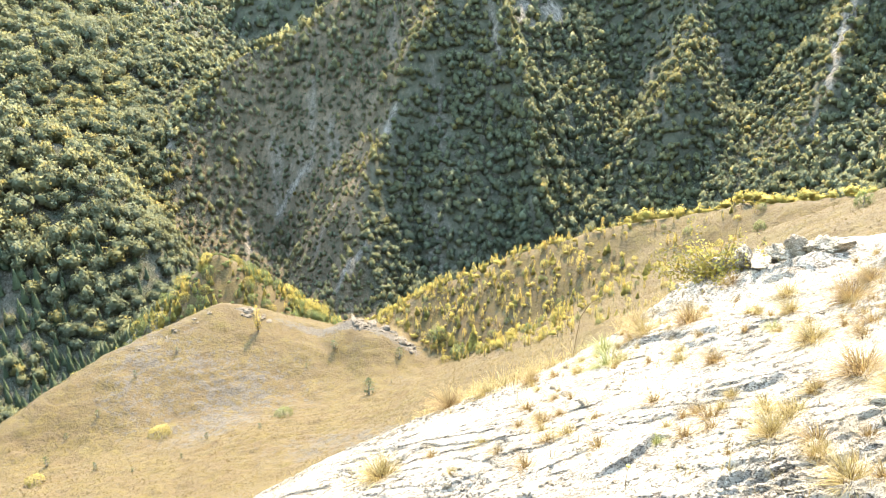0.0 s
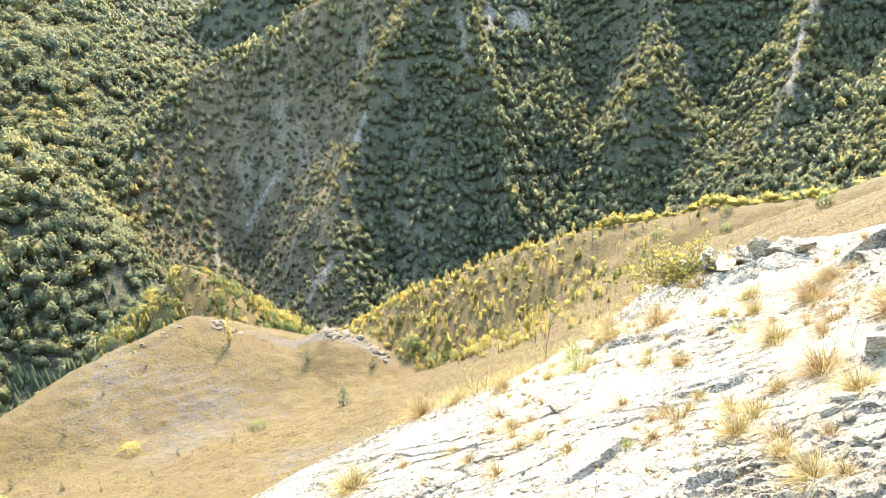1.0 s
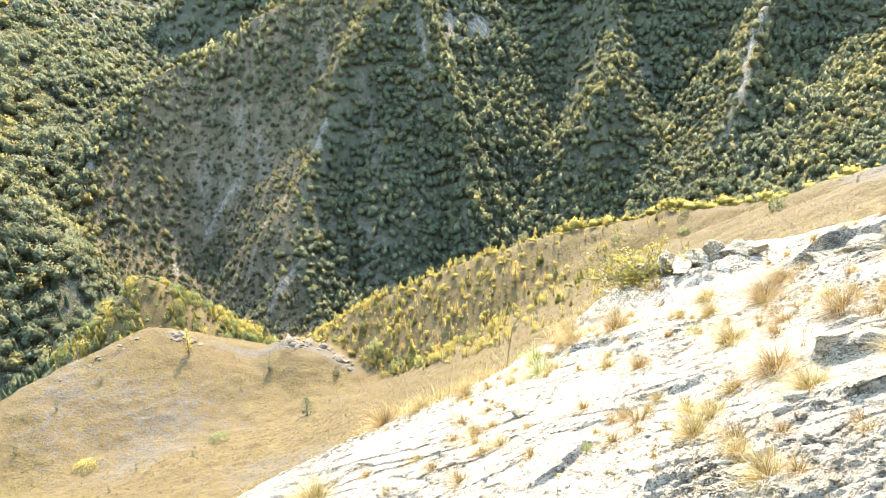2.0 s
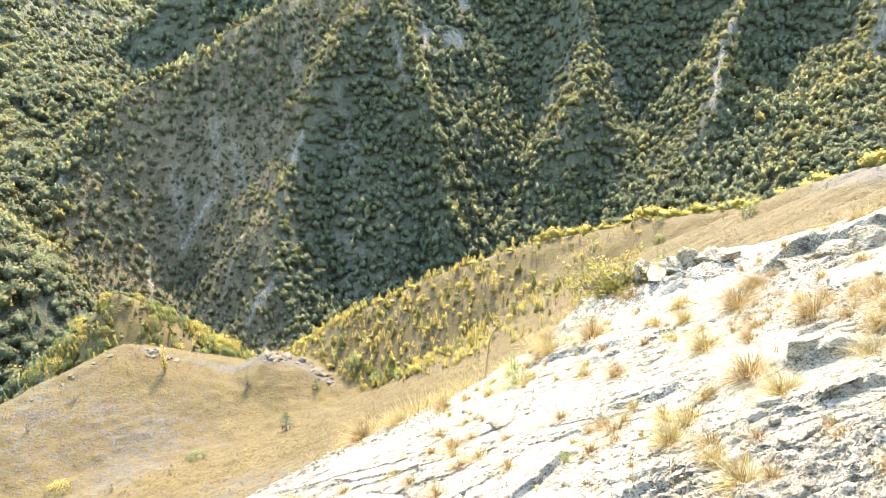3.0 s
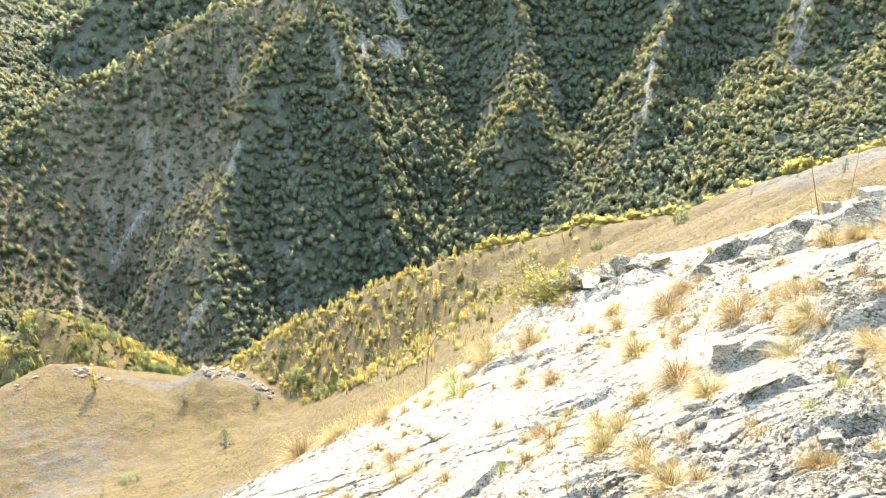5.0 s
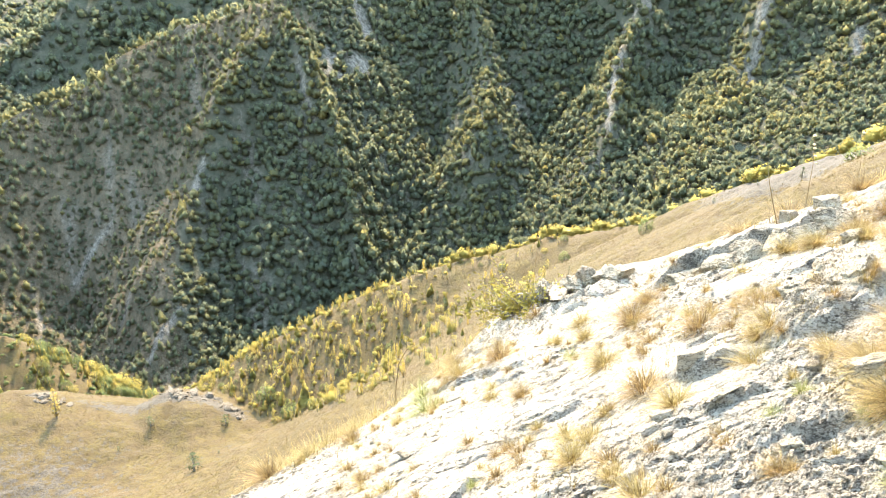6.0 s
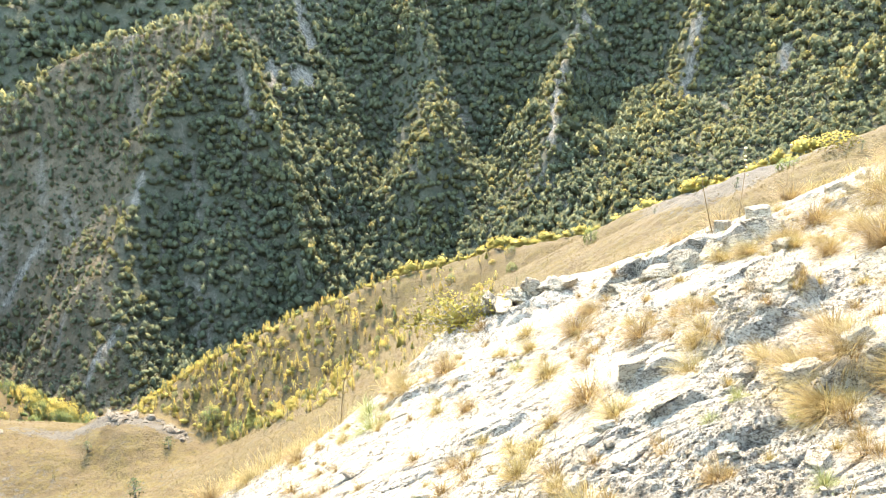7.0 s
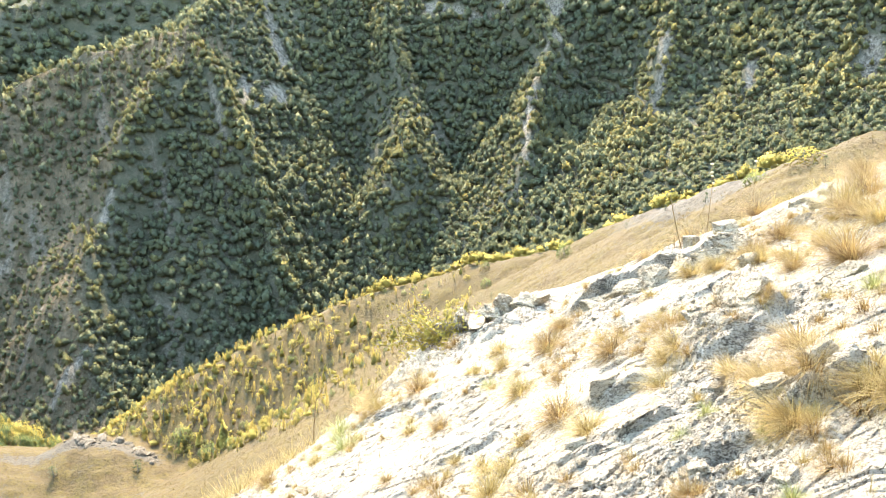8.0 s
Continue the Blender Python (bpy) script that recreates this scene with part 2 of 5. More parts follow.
# ---- materials ----
class Mat:
    """A small builder of node materials."""

    def __init__(self, name, roughness=0.9, translucent=0.0):
        self.m = bpy.data.materials.new(name)
        self.m.use_nodes = True
        self.t = self.m.node_tree
        self.b = self.t.nodes["Principled BSDF"]
        self.b.inputs["Roughness"].default_value = roughness
        self.b.inputs["Specular IOR Level"].default_value = 0.25
        self.co = self.node("ShaderNodeTexCoord").outputs["Object"]
        self.out = self.t.nodes["Material Output"]
        self.translucent = translucent

    def node(self, kind, **inputs):
        n = self.t.nodes.new(kind)
        for k, v in inputs.items():
            self.put(n.inputs[k.replace("_", " ")], v)
        return n

    def put(self, socket, v):
        if isinstance(v, bpy.types.NodeSocket):
            self.t.links.new(v, socket)
        else:
            socket.default_value = v

    def noise(self, scale, detail=5, rough=0.6, stretch=None, seed=0.0):
        co = self.co
        if stretch or seed:
            mp = self.node("ShaderNodeMapping", Vector=co)
            mp.inputs["Scale"].default_value = stretch or (1, 1, 1)
            mp.inputs["Location"].default_value = (seed, seed * 1.7, seed * 0.6)
            co = mp.outputs[0]
        return self.node("ShaderNodeTexNoise", Vector=co, Scale=scale, Detail=detail, Roughness=rough).outputs[0]

    def ramp(self, fac, stops):
        n = self.node("ShaderNodeValToRGB", Fac=fac)
        r = n.color_ramp
        while len(r.elements) < len(stops):
            r.elements.new(0.5)
        for el, (p, c) in zip(r.elements, stops):
            el.position = p
            el.color = (*c, 1) if isinstance(c, tuple) else (c, c, c, 1)
        return n.outputs[0]

    def mix(self, fac, a, b, mode="MIX"):
        n = self.t.nodes.new("ShaderNodeMix")
        n.data_type, n.blend_type = "RGBA", mode
        self.put(n.inputs[0], fac)
        for s, v in ((n.inputs[6], a), (n.inputs[7], b)):
            self.put(s, (*v, 1) if isinstance(v, tuple) else v)
        return n.outputs[2]

    def math(self, op, a, b=0.0):
        n = self.t.nodes.new("ShaderNodeMath")
        n.operation = op
        self.put(n.inputs[0], a)
        self.put(n.inputs[1], b)
        return n.outputs[0]

    def attr(self, name):
        n = self.node("ShaderNodeAttribute")
        n.attribute_name = name
        return n.outputs["Fac"]

    def done(self, colour, bump=None, strength=0.4, distance=0.02):
        self.put(self.b.inputs["Base Color"], (*colour, 1) if isinstance(colour, tuple) else colour)
        if bump is not None:
            n = self.node("ShaderNodeBump", Height=bump, Strength=strength, Distance=distance)
            self.t.links.new(n.outputs[0], self.b.inputs["Normal"])
        if self.translucent:
            tr = self.node("ShaderNodeBsdfTranslucent")
            self.put(tr.inputs["Color"], (*colour, 1) if isinstance(colour, tuple) else colour)
            if self.b.inputs["Normal"].is_linked:
                # what shines through a leaf is lit by the way of its spray, as its face is
                back = self.node("ShaderNodeVectorMath")
                back.operation = "SCALE"
                self.put(back.inputs[0], self.b.inputs["Normal"].links[0].from_socket)
                back.inputs["Scale"].default_value = -1.0
                self.put(tr.inputs["Normal"], back.outputs[0])
            mx = self.node("ShaderNodeMixShader")
            mx.inputs[0].default_value = self.translucent
            self.t.links.new(self.b.outputs[0], mx.inputs[1])
            self.t.links.new(tr.outputs[0], mx.inputs[2])
            self.t.links.new(mx.outputs[0], self.out.inputs["Surface"])
        return self.m


def rock_material(name, tint=(1.0, 1.0, 1.0)):
    """Pale weathered limestone: broad stains, layers, dark joints, fine pits and lichen specks."""
    m = Mat(name, 0.85)
    warp = m.node("ShaderNodeTexNoise", Vector=m.co, Scale=3.5, Detail=4.0)
    shift = m.node("ShaderNodeVectorMath")
    shift.operation = "MULTIPLY_ADD"
    m.put(shift.inputs[0], warp.outputs["Color"])
    shift.inputs[1].default_value = (0.13, 0.13, 0.13)
    m.put(shift.inputs[2], m.co)
    turned = m.node("ShaderNodeMapping", Vector=shift.outputs[0])
    turned.inputs["Rotation"].default_value = (0, 0, radians(21))
    turned.inputs["Scale"].default_value = (1.0, 2.3, 3.0)

    def crack(scale, width, seed):
        n = m.node("ShaderNodeTexNoise", Vector=turned.outputs[0], Scale=scale, Detail=6.0, Roughness=0.62)
        away = m.math("ABSOLUTE", m.math("SUBTRACT", n.outputs[0], 0.5 + 0.012 * seed))
        return m.ramp(away, [(0.0, 1.0), (width, 0.0)])

    big = m.noise(1.3, 7, 0.7)
    fine = m.noise(26, 9, 0.8, (1, 1.6, 2.5))
    grain = m.noise(95, 6, 0.8)
    c = m.ramp(big, [(0.32, (0.50, 0.46, 0.41)), (0.5, (0.66, 0.635, 0.59)), (0.68, (0.74, 0.72, 0.68))])
    c = m.mix(m.ramp(fine, [(0.41, 0.85), (0.47, 0.0)]), c, (0.22, 0.185, 0.14))
    c = m.mix(m.ramp(m.noise(4, 6, 0.75, seed=13.0), [(0.52, 0.0), (0.66, 0.65)]), c, (0.29, 0.24, 0.175))
    broken = m.ramp(m.noise(2.1, 5, 0.7, seed=5.0), [(0.40, 0.0), (0.56, 1.0)])
    long = m.math("MULTIPLY", crack(1.6, 0.012, 0), m.ramp(m.noise(5, 3, 0.6, seed=3.0), [(0.45, 0.0), (0.52, 1.0)]))
    short = m.math("MULTIPLY", crack(5.0, 0.03, 1), m.math("MULTIPLY", broken, m.ramp(m.noise(11, 3, 0.6, seed=7.0), [(0.46, 0.0), (0.52, 1.0)])))
    cracks = m.math("MAXIMUM", long, short)
    c = m.mix(m.math("MULTIPLY", cracks, 0.9), c, (0.075, 0.06, 0.045))
    flecks = m.math("MULTIPLY", m.ramp(m.noise(34, 5, 0.7, (1, 1.8, 2), 3.0), [(0.55, 0.0), (0.59, 1.0)]), m.ramp(m.noise(3.1, 4, 0.7, seed=21.0), [(0.44, 0.08), (0.58, 1.0)]))
    c = m.mix(m.math("MULTIPLY", flecks, 0.9), c, (0.10, 0.085, 0.065))
    c = m.mix(m.ramp(m.noise(85, 5, 0.7, seed=11.0), [(0.55, 0.0), (0.60, 0.85)]), c, (0.12, 0.10, 0.075))
    c = m.mix(1.0, c, tuple(t * w for t, w in zip(tint, (0.61, 0.535, 0.43))), "MULTIPLY")
    relief = m.math("ADD", m.math("MULTIPLY", fine, 1.1), m.math("MULTIPLY", grain, 0.45))
    relief = m.math("SUBTRACT", relief, m.math("MULTIPLY", m.math("ADD", cracks, flecks), 0.6))
    return m.done(c, relief, 1.0, 0.03)


def land_material():
    """Dry grass and scree by the mesh's own cover values, forest floor under the woods."""
    m = Mat("dry_grass_and_scree", 0.95)
    grass = m.ramp(m.noise(0.05, 6, 0.6), [(0.3, (0.064, 0.041, 0.010)), (0.5, (0.084, 0.057, 0.015)), (0.7, (0.069, 0.048, 0.011))])
    tuft = m.noise(1.6, 5, 0.7)
    grass = m.mix(m.ramp(tuft, [(0.40, 0.8), (0.54, 0.0)]), grass, (0.055, 0.038, 0.017))
    grass = m.mix(m.ramp(m.noise(0.35, 4, 0.6, seed=2.0), [(0.55, 0.0), (0.75, 0.5)]), grass, (0.113, 0.084, 0.021))
    grass = m.mix(m.ramp(m.noise(0.22, 6, 0.7, (1.0, 1.0, 2.0), 6.0), [(0.42, 0.55), (0.56, 0.0)]), grass, (0.072, 0.045, 0.02))
    grass = m.mix(m.ramp(m.noise(0.7, 6, 0.75, (1.0, 1.0, 3.0), 8.0), [(0.42, 0.45), (0.52, 0.0)]), grass, (0.066, 0.045, 0.02))
    scree = m.ramp(m.noise(2.2, 6, 0.75, seed=5.0), [(0.3, (0.033, 0.025, 0.017)), (0.52, (0.074, 0.059, 0.041)), (0.74, (0.088, 0.066, 0.040))])
    edge = m.noise(0.8, 5, 0.7, seed=9.0)
    bare = m.ramp(m.math("ADD", m.attr("bare"), m.math("MULTIPLY", m.math("SUBTRACT", edge, 0.5), 1.3)), [(0.42, 0.0), (0.58, 1.0)])
    c = m.mix(bare, grass, scree)
    wood = m.ramp(m.noise(0.14, 8, 0.75), [(0.3, (0.035, 0.04, 0.02)), (0.55, (0.075, 0.068, 0.04)), (0.75, (0.15, 0.12, 0.08))])
    cliff = m.ramp(m.noise(0.5, 10, 0.8, (1, 1, 0.4)), [(0.40, (0.05, 0.042, 0.028)), (0.54, (0.19, 0.155, 0.11)), (0.66, (0.31, 0.265, 0.205))])
    brown = m.ramp(m.noise(0.11, 9, 0.78, (1.4, 0.6, 0.6), 4.0), [(0.36, (0.055, 0.05, 0.026)), (0.5, (0.10, 0.072, 0.038)), (0.64, (0.17, 0.122, 0.07))])
    wood = m.mix(m.attr("open"), wood, brown)
    wood = m.mix(m.attr("cliff"), wood, cliff)
    c = m.mix(m.attr("wood"), c, wood)
    rise = m.math("ADD", m.math("MULTIPLY", tuft, 0.42), m.math("MULTIPLY", m.math("MULTIPLY", m.noise(0.3, 9, 0.75, seed=4.0), m.attr("wood")), 3.0))
    return m.done(c, rise, 0.9, 1.0)


MAT_ROCK = rock_material("weathered_limestone")
MAT_LAND = land_material()


def sheet(name, xs, ys, zs, material, values=(), soft=True):
    """A grid of places as one smooth sheet; values: point attributes."""
    n, k = xs.shape
    me = bpy.data.meshes.new(name)
    idx = np.arange(n * k).reshape(n, k)
    quads = np.stack([idx[:-1, :-1], idx[:-1, 1:], idx[1:, 1:], idx[1:, :-1]], -1).reshape(-1, 4)
    me.vertices.add(n * k)
    me.vertices.foreach_set("co", np.stack([xs, ys, zs], -1).astype(np.float32).ravel())
    me.loops.add(quads.size)
    me.loops.foreach_set("vertex_index", quads.astype(np.int32).ravel())
    me.polygons.add(len(quads))
    me.polygons.foreach_set("loop_start", np.arange(0, quads.size, 4, dtype=np.int32))
    me.update(calc_edges=True)
    me.polygons.foreach_set("use_smooth", np.full(len(quads), soft))
    for key, v in values:
        me.attributes.new(key, "FLOAT", "POINT").data.foreach_set("value", np.asarray(v, np.float32).ravel())
    me.materials.append(material)
    return new(name, me)


def wooded(x, y):
    """Where the woods stand: 0 on open ground, 1 under trees."""
    d = np.hypot(x, y)
    z = land(x, y) - 1.6
    w = smooth(215, 235, d + 25 * fbm(x, y, 40, 3, 51))
    az = np.degrees(np.arctan2(x, y))
    lower_left = smooth(-14, -24, az) * smooth(150, 172, d) * smooth(-78, -84, z)
    return np.maximum(w, lower_left)


# bare rock on the far slopes: from (x, y) to (x, y), and how wide
CRAGS = ((59, 520, 56, 501, 3.8), (75, 525, 85, 522, 3.8), (32, 498, 39, 461, 2.2), (-31, 447, -37, 431, 2.6), (-44, 359, -60, 337, 1.6), (-127, 411, -118, 385, 1.6), (-173, 424, -172, 414, 2.2),
         (-88, 433, -107, 418, 2.2), (-67, 389, -74, 373, 2.2), (298, 485, 282, 485, 3.0), (282, 485, 246, 435, 3.8), (246, 435, 223, 400, 2.2), (364, 435, 317, 389, 3.0), (396, 380, 365, 351, 2.2),
         (438, 320, 398, 292, 4.5), (224, 578, 275, 559, 3.8), (285, 558, 321, 527, 4.5), (86, 599, 91, 556, 4.5), (58, 519, 60, 506, 3.8), (75, 522, 80, 517, 3.0))


def cliffs(x, y):
    """Bare rock showing through the woods on the steep ribs."""
    c = 0.5 * smooth(0.36, 0.5, fbm(x * 1.6 + y * 0.2, y * 0.35, 22, 5, 57))
    stray = 1.3 * fbm(x * 1.4, y * 0.7, 14, 5, 58)
    for x0, y0, x1, y1, wide in CRAGS:
        ux, uy = x1 - x0, y1 - y0
        k = np.clip(((x - x0) * ux + (y - y0) * uy) / (ux * ux + uy * uy), 0, 1)
        c = np.maximum(c, smooth(1.5, 0.6, np.hypot(x - x0 - k * ux, (y - y0 - k * uy)) / wide + stray))
    return c


def left_face(x, y):
    """1 on the sparse left face of the pyramid-shaped mountain, between its crest and its rib."""
    d, a = 335 + (np.hypot(x, y) - 335) / STEEP, np.degrees(np.arctan2(x, y))
    rib = np.interp(d, [330, 370, 425, 490, 535, 590, 640], [-6, -7.4, -6.5, -5, -3, 1, 6])
    crest = np.interp(d, [330, 450, 510, 580, 632], [-21, -24.4, -22.0, -18, -10])
    return smooth(0.6, -0.6, a - rib) * smooth(-0.6, 0.6, a - crest) * smooth(655, 640, d)


def bare_ground(x, y):
    b = 0.16 + 0.30 * fbm(x, y, 22, 4, 47)
    b = b + 0.36 * smooth(26, 8, np.hypot((x + 48) * 0.8, y - 112))
    b = b + 0.5 * smooth(3, 0.6, np.abs(y - np.interp(x, [-45, -34, -20, -6], [138, 136, 137, 132]))) * smooth(-42, -36, x) * smooth(-2, -8, x)
    b = b + 0.10 * smooth(24, 10, np.hypot((x - 22) * 0.8, y - 148)) + 0.5 * smooth(14, 5, np.hypot(x - 78, (y - 82) * 0.6))
    b = b + 0.34 * smooth(12, 3, np.hypot((x + 14) * 0.5, y - 84)) + 0.08 * smooth(30, 8, np.hypot((x - 20) * 0.8, y - 116))
    return b


az = np.radians(np.r_[np.arange(-180, -46, 2.0), np.arange(-43, 62, 0.34), np.arange(66, 181, 2.0)])
rr = np.r_[1.0, np.geomspace(4, 60, 50), np.geomspace(60.5, 260, 240), np.geomspace(261.5, 700, 160), np.geomspace(706, 1800, 45)]
A, D = np.meshgrid(az, rr)
GX, GY = D * np.sin(A), D * np.cos(A)
GZ = land(GX, GY) - 0.9 * smooth(16, 8, D)
ground = tagged(sheet("ground", GX, GY, GZ, MAT_LAND, (("bare", bare_ground(GX, GY)), ("wood", wooded(GX, GY)), ("cliff", cliffs(GX, GY)), ("open", left_face(GX, GY)))),
                "steep valley with dry grassy slopes, scree and wooded mountainsides", "ground", kind="structure")

az = np.radians(np.r_[np.arange(-180, -50, 1.5), np.arange(-39, 59, 0.14), np.arange(63, 181, 1.5)])
rr = np.r_[0.003, np.geomspace(0.05, 1.55, 16), np.geomspace(1.75, 10.8, 400)]
A, D = np.meshgrid(az, rr)
GX, GY = D * np.sin(A), D * np.cos(A)
GZ = rock_height(GX, GY) - 2.5 * smooth(9.5, 12, D) * smooth(60, 90, np.abs(np.degrees(A)))
rock_slope = tagged(sheet("rock_slope", GX, GY, GZ, MAT_ROCK, soft=False), "sunlit pale limestone slope with layered slabs and cracks", "rock", kind="structure")


# ---- woods ----
def leaf_material(name, dark, mid, light):
    m = Mat(name, 0.7, 0.5)
    isl = m.node("ShaderNodeNewGeometry").outputs["Random Per Island"]
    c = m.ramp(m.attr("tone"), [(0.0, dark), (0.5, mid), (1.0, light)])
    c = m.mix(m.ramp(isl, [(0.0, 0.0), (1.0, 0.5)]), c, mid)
    # leaves of a spray face the way their spray grows
    way = m.node("ShaderNodeAttribute")
    way.attribute_name = "way"
    turned = m.node("ShaderNodeVectorTransform", Vector=way.outputs["Vector"])
    turned.vector_type, turned.convert_from, turned.convert_to = "NORMAL", "OBJECT", "WORLD"
    m.put(m.b.inputs["Normal"], turned.outputs[0])
    return m.done(c)


MAT_WOODS = leaf_material("autumn_broadleaf", (0.105, 0.118, 0.072), (0.142, 0.142, 0.068), (0.25, 0.20, 0.058))
MAT_SPRUCE = leaf_material("dark_conifer", (0.055, 0.072, 0.036), (0.085, 0.10, 0.045), (0.15, 0.155, 0.06))


def crown_cloud(n, rng, shape="round", leaf=1.0):
    """Triangles of a crown of unit height and half-width, standing on z = 0: leaf sprays round an inner core."""
    u = rng.normal(size=(n, 3))
    u /= np.linalg.norm(u, axis=1)[:, None]
    if shape == "round":
        # sprays spread evenly over a domed, lobed crown, each leaning with its lobe
        k = np.arange(n) + rng.uniform(0, 1)
        up = 1 - 1.55 * (k + 0.5) / n
        around = k * 2.399963 + rng.uniform(-0.25, 0.25, n)
        flat = np.sqrt(np.maximum(1 - up * up, 0))
        u = np.stack([flat * np.cos(around), flat * np.sin(around), up], -1)
        lobes = rng.normal(size=(7, 3))
        lobes /= np.linalg.norm(lobes, axis=1)[:, None]
        lobe = (u @ lobes.T).max(1)
        reach = 0.5 * (0.62 + 0.42 * lobe) * rng.uniform(0.86, 1.12, n)
        c = u * reach[:, None] * np.array([1.0, 1.0, 0.9]) + np.array([0, 0, 0.46])
        s = rng.uniform(0.85, 1.35, n) * 0.95 / math.sqrt(n) * leaf
    else:
        hgt = 1 - np.sqrt(rng.uniform(0.0, 1, n)) * 0.95
        ang = rng.uniform(0, 2 * math.pi, n)
        wid = 0.24 * (1 - hgt) ** 0.85 * rng.uniform(0.6, 1.15, n) + 0.01
        c = np.stack([wid * np.cos(ang), wid * np.sin(ang), hgt], -1)
        u = np.stack([np.cos(ang), np.sin(ang), np.full(n, 0.4)], -1)
        s = 0.05 + 0.13 * (1 - hgt)
    nrm = u + 0.4 * rng.normal(size=(n, 3))
    nrm /= np.linalg.norm(nrm, axis=1)[:, None]
    t1 = np.cross(nrm, rng.normal(size=(n, 3)))
    t1 /= np.linalg.norm(t1, axis=1)[:, None]
    t2 = np.cross(nrm, t1)
    k = s[:, None]
    return np.stack([c + t1 * k, c - 0.5 * t1 * k + 0.8 * t2 * k, c - 0.5 * t1 * k - 0.8 * t2 * k], 1)


def growth(tri, heart=(0, 0, 0.25), stray=0.16, seed=7):
    """The way that each triangle of a crown grows: outwards from the crown's heart, a little astray."""
    mid = tri.mean(1)
    w = mid - np.array(heart)
    w = w / np.maximum(np.linalg.norm(w, axis=1), 1e-6)[:, None] + stray * np.random.default_rng(seed).normal(size=w.shape)
    return w / np.maximum(np.linalg.norm(w, axis=1), 1e-6)[:, None]


def set_way(me, ways):
    me.attributes.new("way", "FLOAT_VECTOR", "FACE").data.foreach_set("vector", np.asarray(ways, np.float32).ravel())


def ball(level):
    bm = bmesh.new()
    bmesh.ops.create_icosphere(bm, subdivisions=level, radius=1.0)
    v = np.array([q.co[:] for q in bm.verts])
    fc = np.array([[q.index for q in f.verts] for f in bm.faces])
    bm.free()
    return v, fc


BALLS = {k: ball(k) for k in (1, 2, 3)}


def spray_kit(tri, heart=0.25, stray=0.16):
    """Loose triangles as a kit for woods(): places, faces, the way of each place, and its light or dark."""
    return tri.reshape(-1, 3), np.arange(len(tri) * 3).reshape(-1, 3), np.repeat(growth(tri, (0, 0, heart), stray), 3, axis=0), np.zeros(len(tri) * 3)


def lobed_crown(n, rng, level=1, leaf=0.075, lobes=7, point=0.0):
    """A crown of unit height: a body of rounded lobes, clad in n small sprays of leaves that break its outline."""
    u, fc = BALLS[level]
    centres = rng.normal(size=(lobes, 3))
    centres[:, 2] = np.abs(centres[:, 2]) * 0.9 - 0.25
    centres /= np.linalg.norm(centres, axis=1)[:, None]
    centres = centres * np.array([0.26, 0.26, 0.30]) * rng.uniform(0.75, 1.15, lobes)[:, None]
    radius = rng.uniform(0.20, 0.29, lobes)

    def reach(w):
        """Distance from the crown's heart to its outside along w, and the way the lobe faces there."""
        along = w @ centres.T
        off = np.sum(centres ** 2, 1)[None, :] - along ** 2
        far = along + np.sqrt(np.maximum(radius[None, :] ** 2 - off, 0)) - 9.0 * (off > radius[None, :] ** 2)
        k = np.argmax(far, axis=1)
        d = np.maximum(far[np.arange(len(w)), k], 0.20)
        face = w * d[:, None] - centres[k]
        face = face / np.maximum(np.linalg.norm(face, axis=1), 1e-6)[:, None] + 0.55 * w
        return d, face / np.linalg.norm(face, axis=1)[:, None]

    def shape(p):
        taper = 1 - point * smooth(0.0, 0.5, p[:, 2])
        return p * np.stack([taper, taper, np.ones(len(p))], -1) * np.array([1.0, 1.0, 0.95]) + np.array([0, 0, 0.48])

    d, face = reach(u)
    d = d * rng.uniform(0.86, 1.08, len(u))
    body, way = shape(u * (0.82 * d)[:, None]), face
    fc = fc[body[fc].mean(1)[:, 2] > 0.12]
    k = np.arange(n)
    up = 1 - 1.5 * (k + rng.uniform(0.2, 0.8, n)) / n
    around = k * 2.399963 + rng.uniform(-0.4, 0.4, n)
    flat = np.sqrt(np.maximum(1 - up * up, 0))
    w = np.stack([flat * np.cos(around), flat * np.sin(around), up], -1)
    d, face = reach(w)
    c = shape(w * (d * rng.uniform(0.74, 1.1, n))[:, None])
    nrm = face + 0.7 * rng.normal(size=(n, 3))
    nrm /= np.linalg.norm(nrm, axis=1)[:, None]
    t1 = np.cross(nrm, rng.normal(size=(n, 3)))
    t1 /= np.linalg.norm(t1, axis=1)[:, None]
    t2 = np.cross(nrm, t1)
    q = (rng.uniform(0.6, 1.3, n) * leaf)[:, None]
    tri = np.stack([c + t1 * q, c - 0.5 * t1 * q + 0.8 * t2 * q, c - 0.5 * t1 * q - 0.8 * t2 * q], 1)
    fw = face + 0.42 * rng.normal(size=(n, 3))
    fw /= np.linalg.norm(fw, axis=1)[:, None]
    verts = np.concatenate([body, tri.reshape(-1, 3)])
    faces = np.concatenate([fc, len(body) + np.arange(3 * n).reshape(n, 3)])
    # body toned below its sprays: shade inside the crown put into the colour
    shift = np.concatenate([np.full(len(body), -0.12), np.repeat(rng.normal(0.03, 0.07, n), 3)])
    return verts, faces, np.concatenate([way, np.repeat(fw, 3, axis=0)]), shift


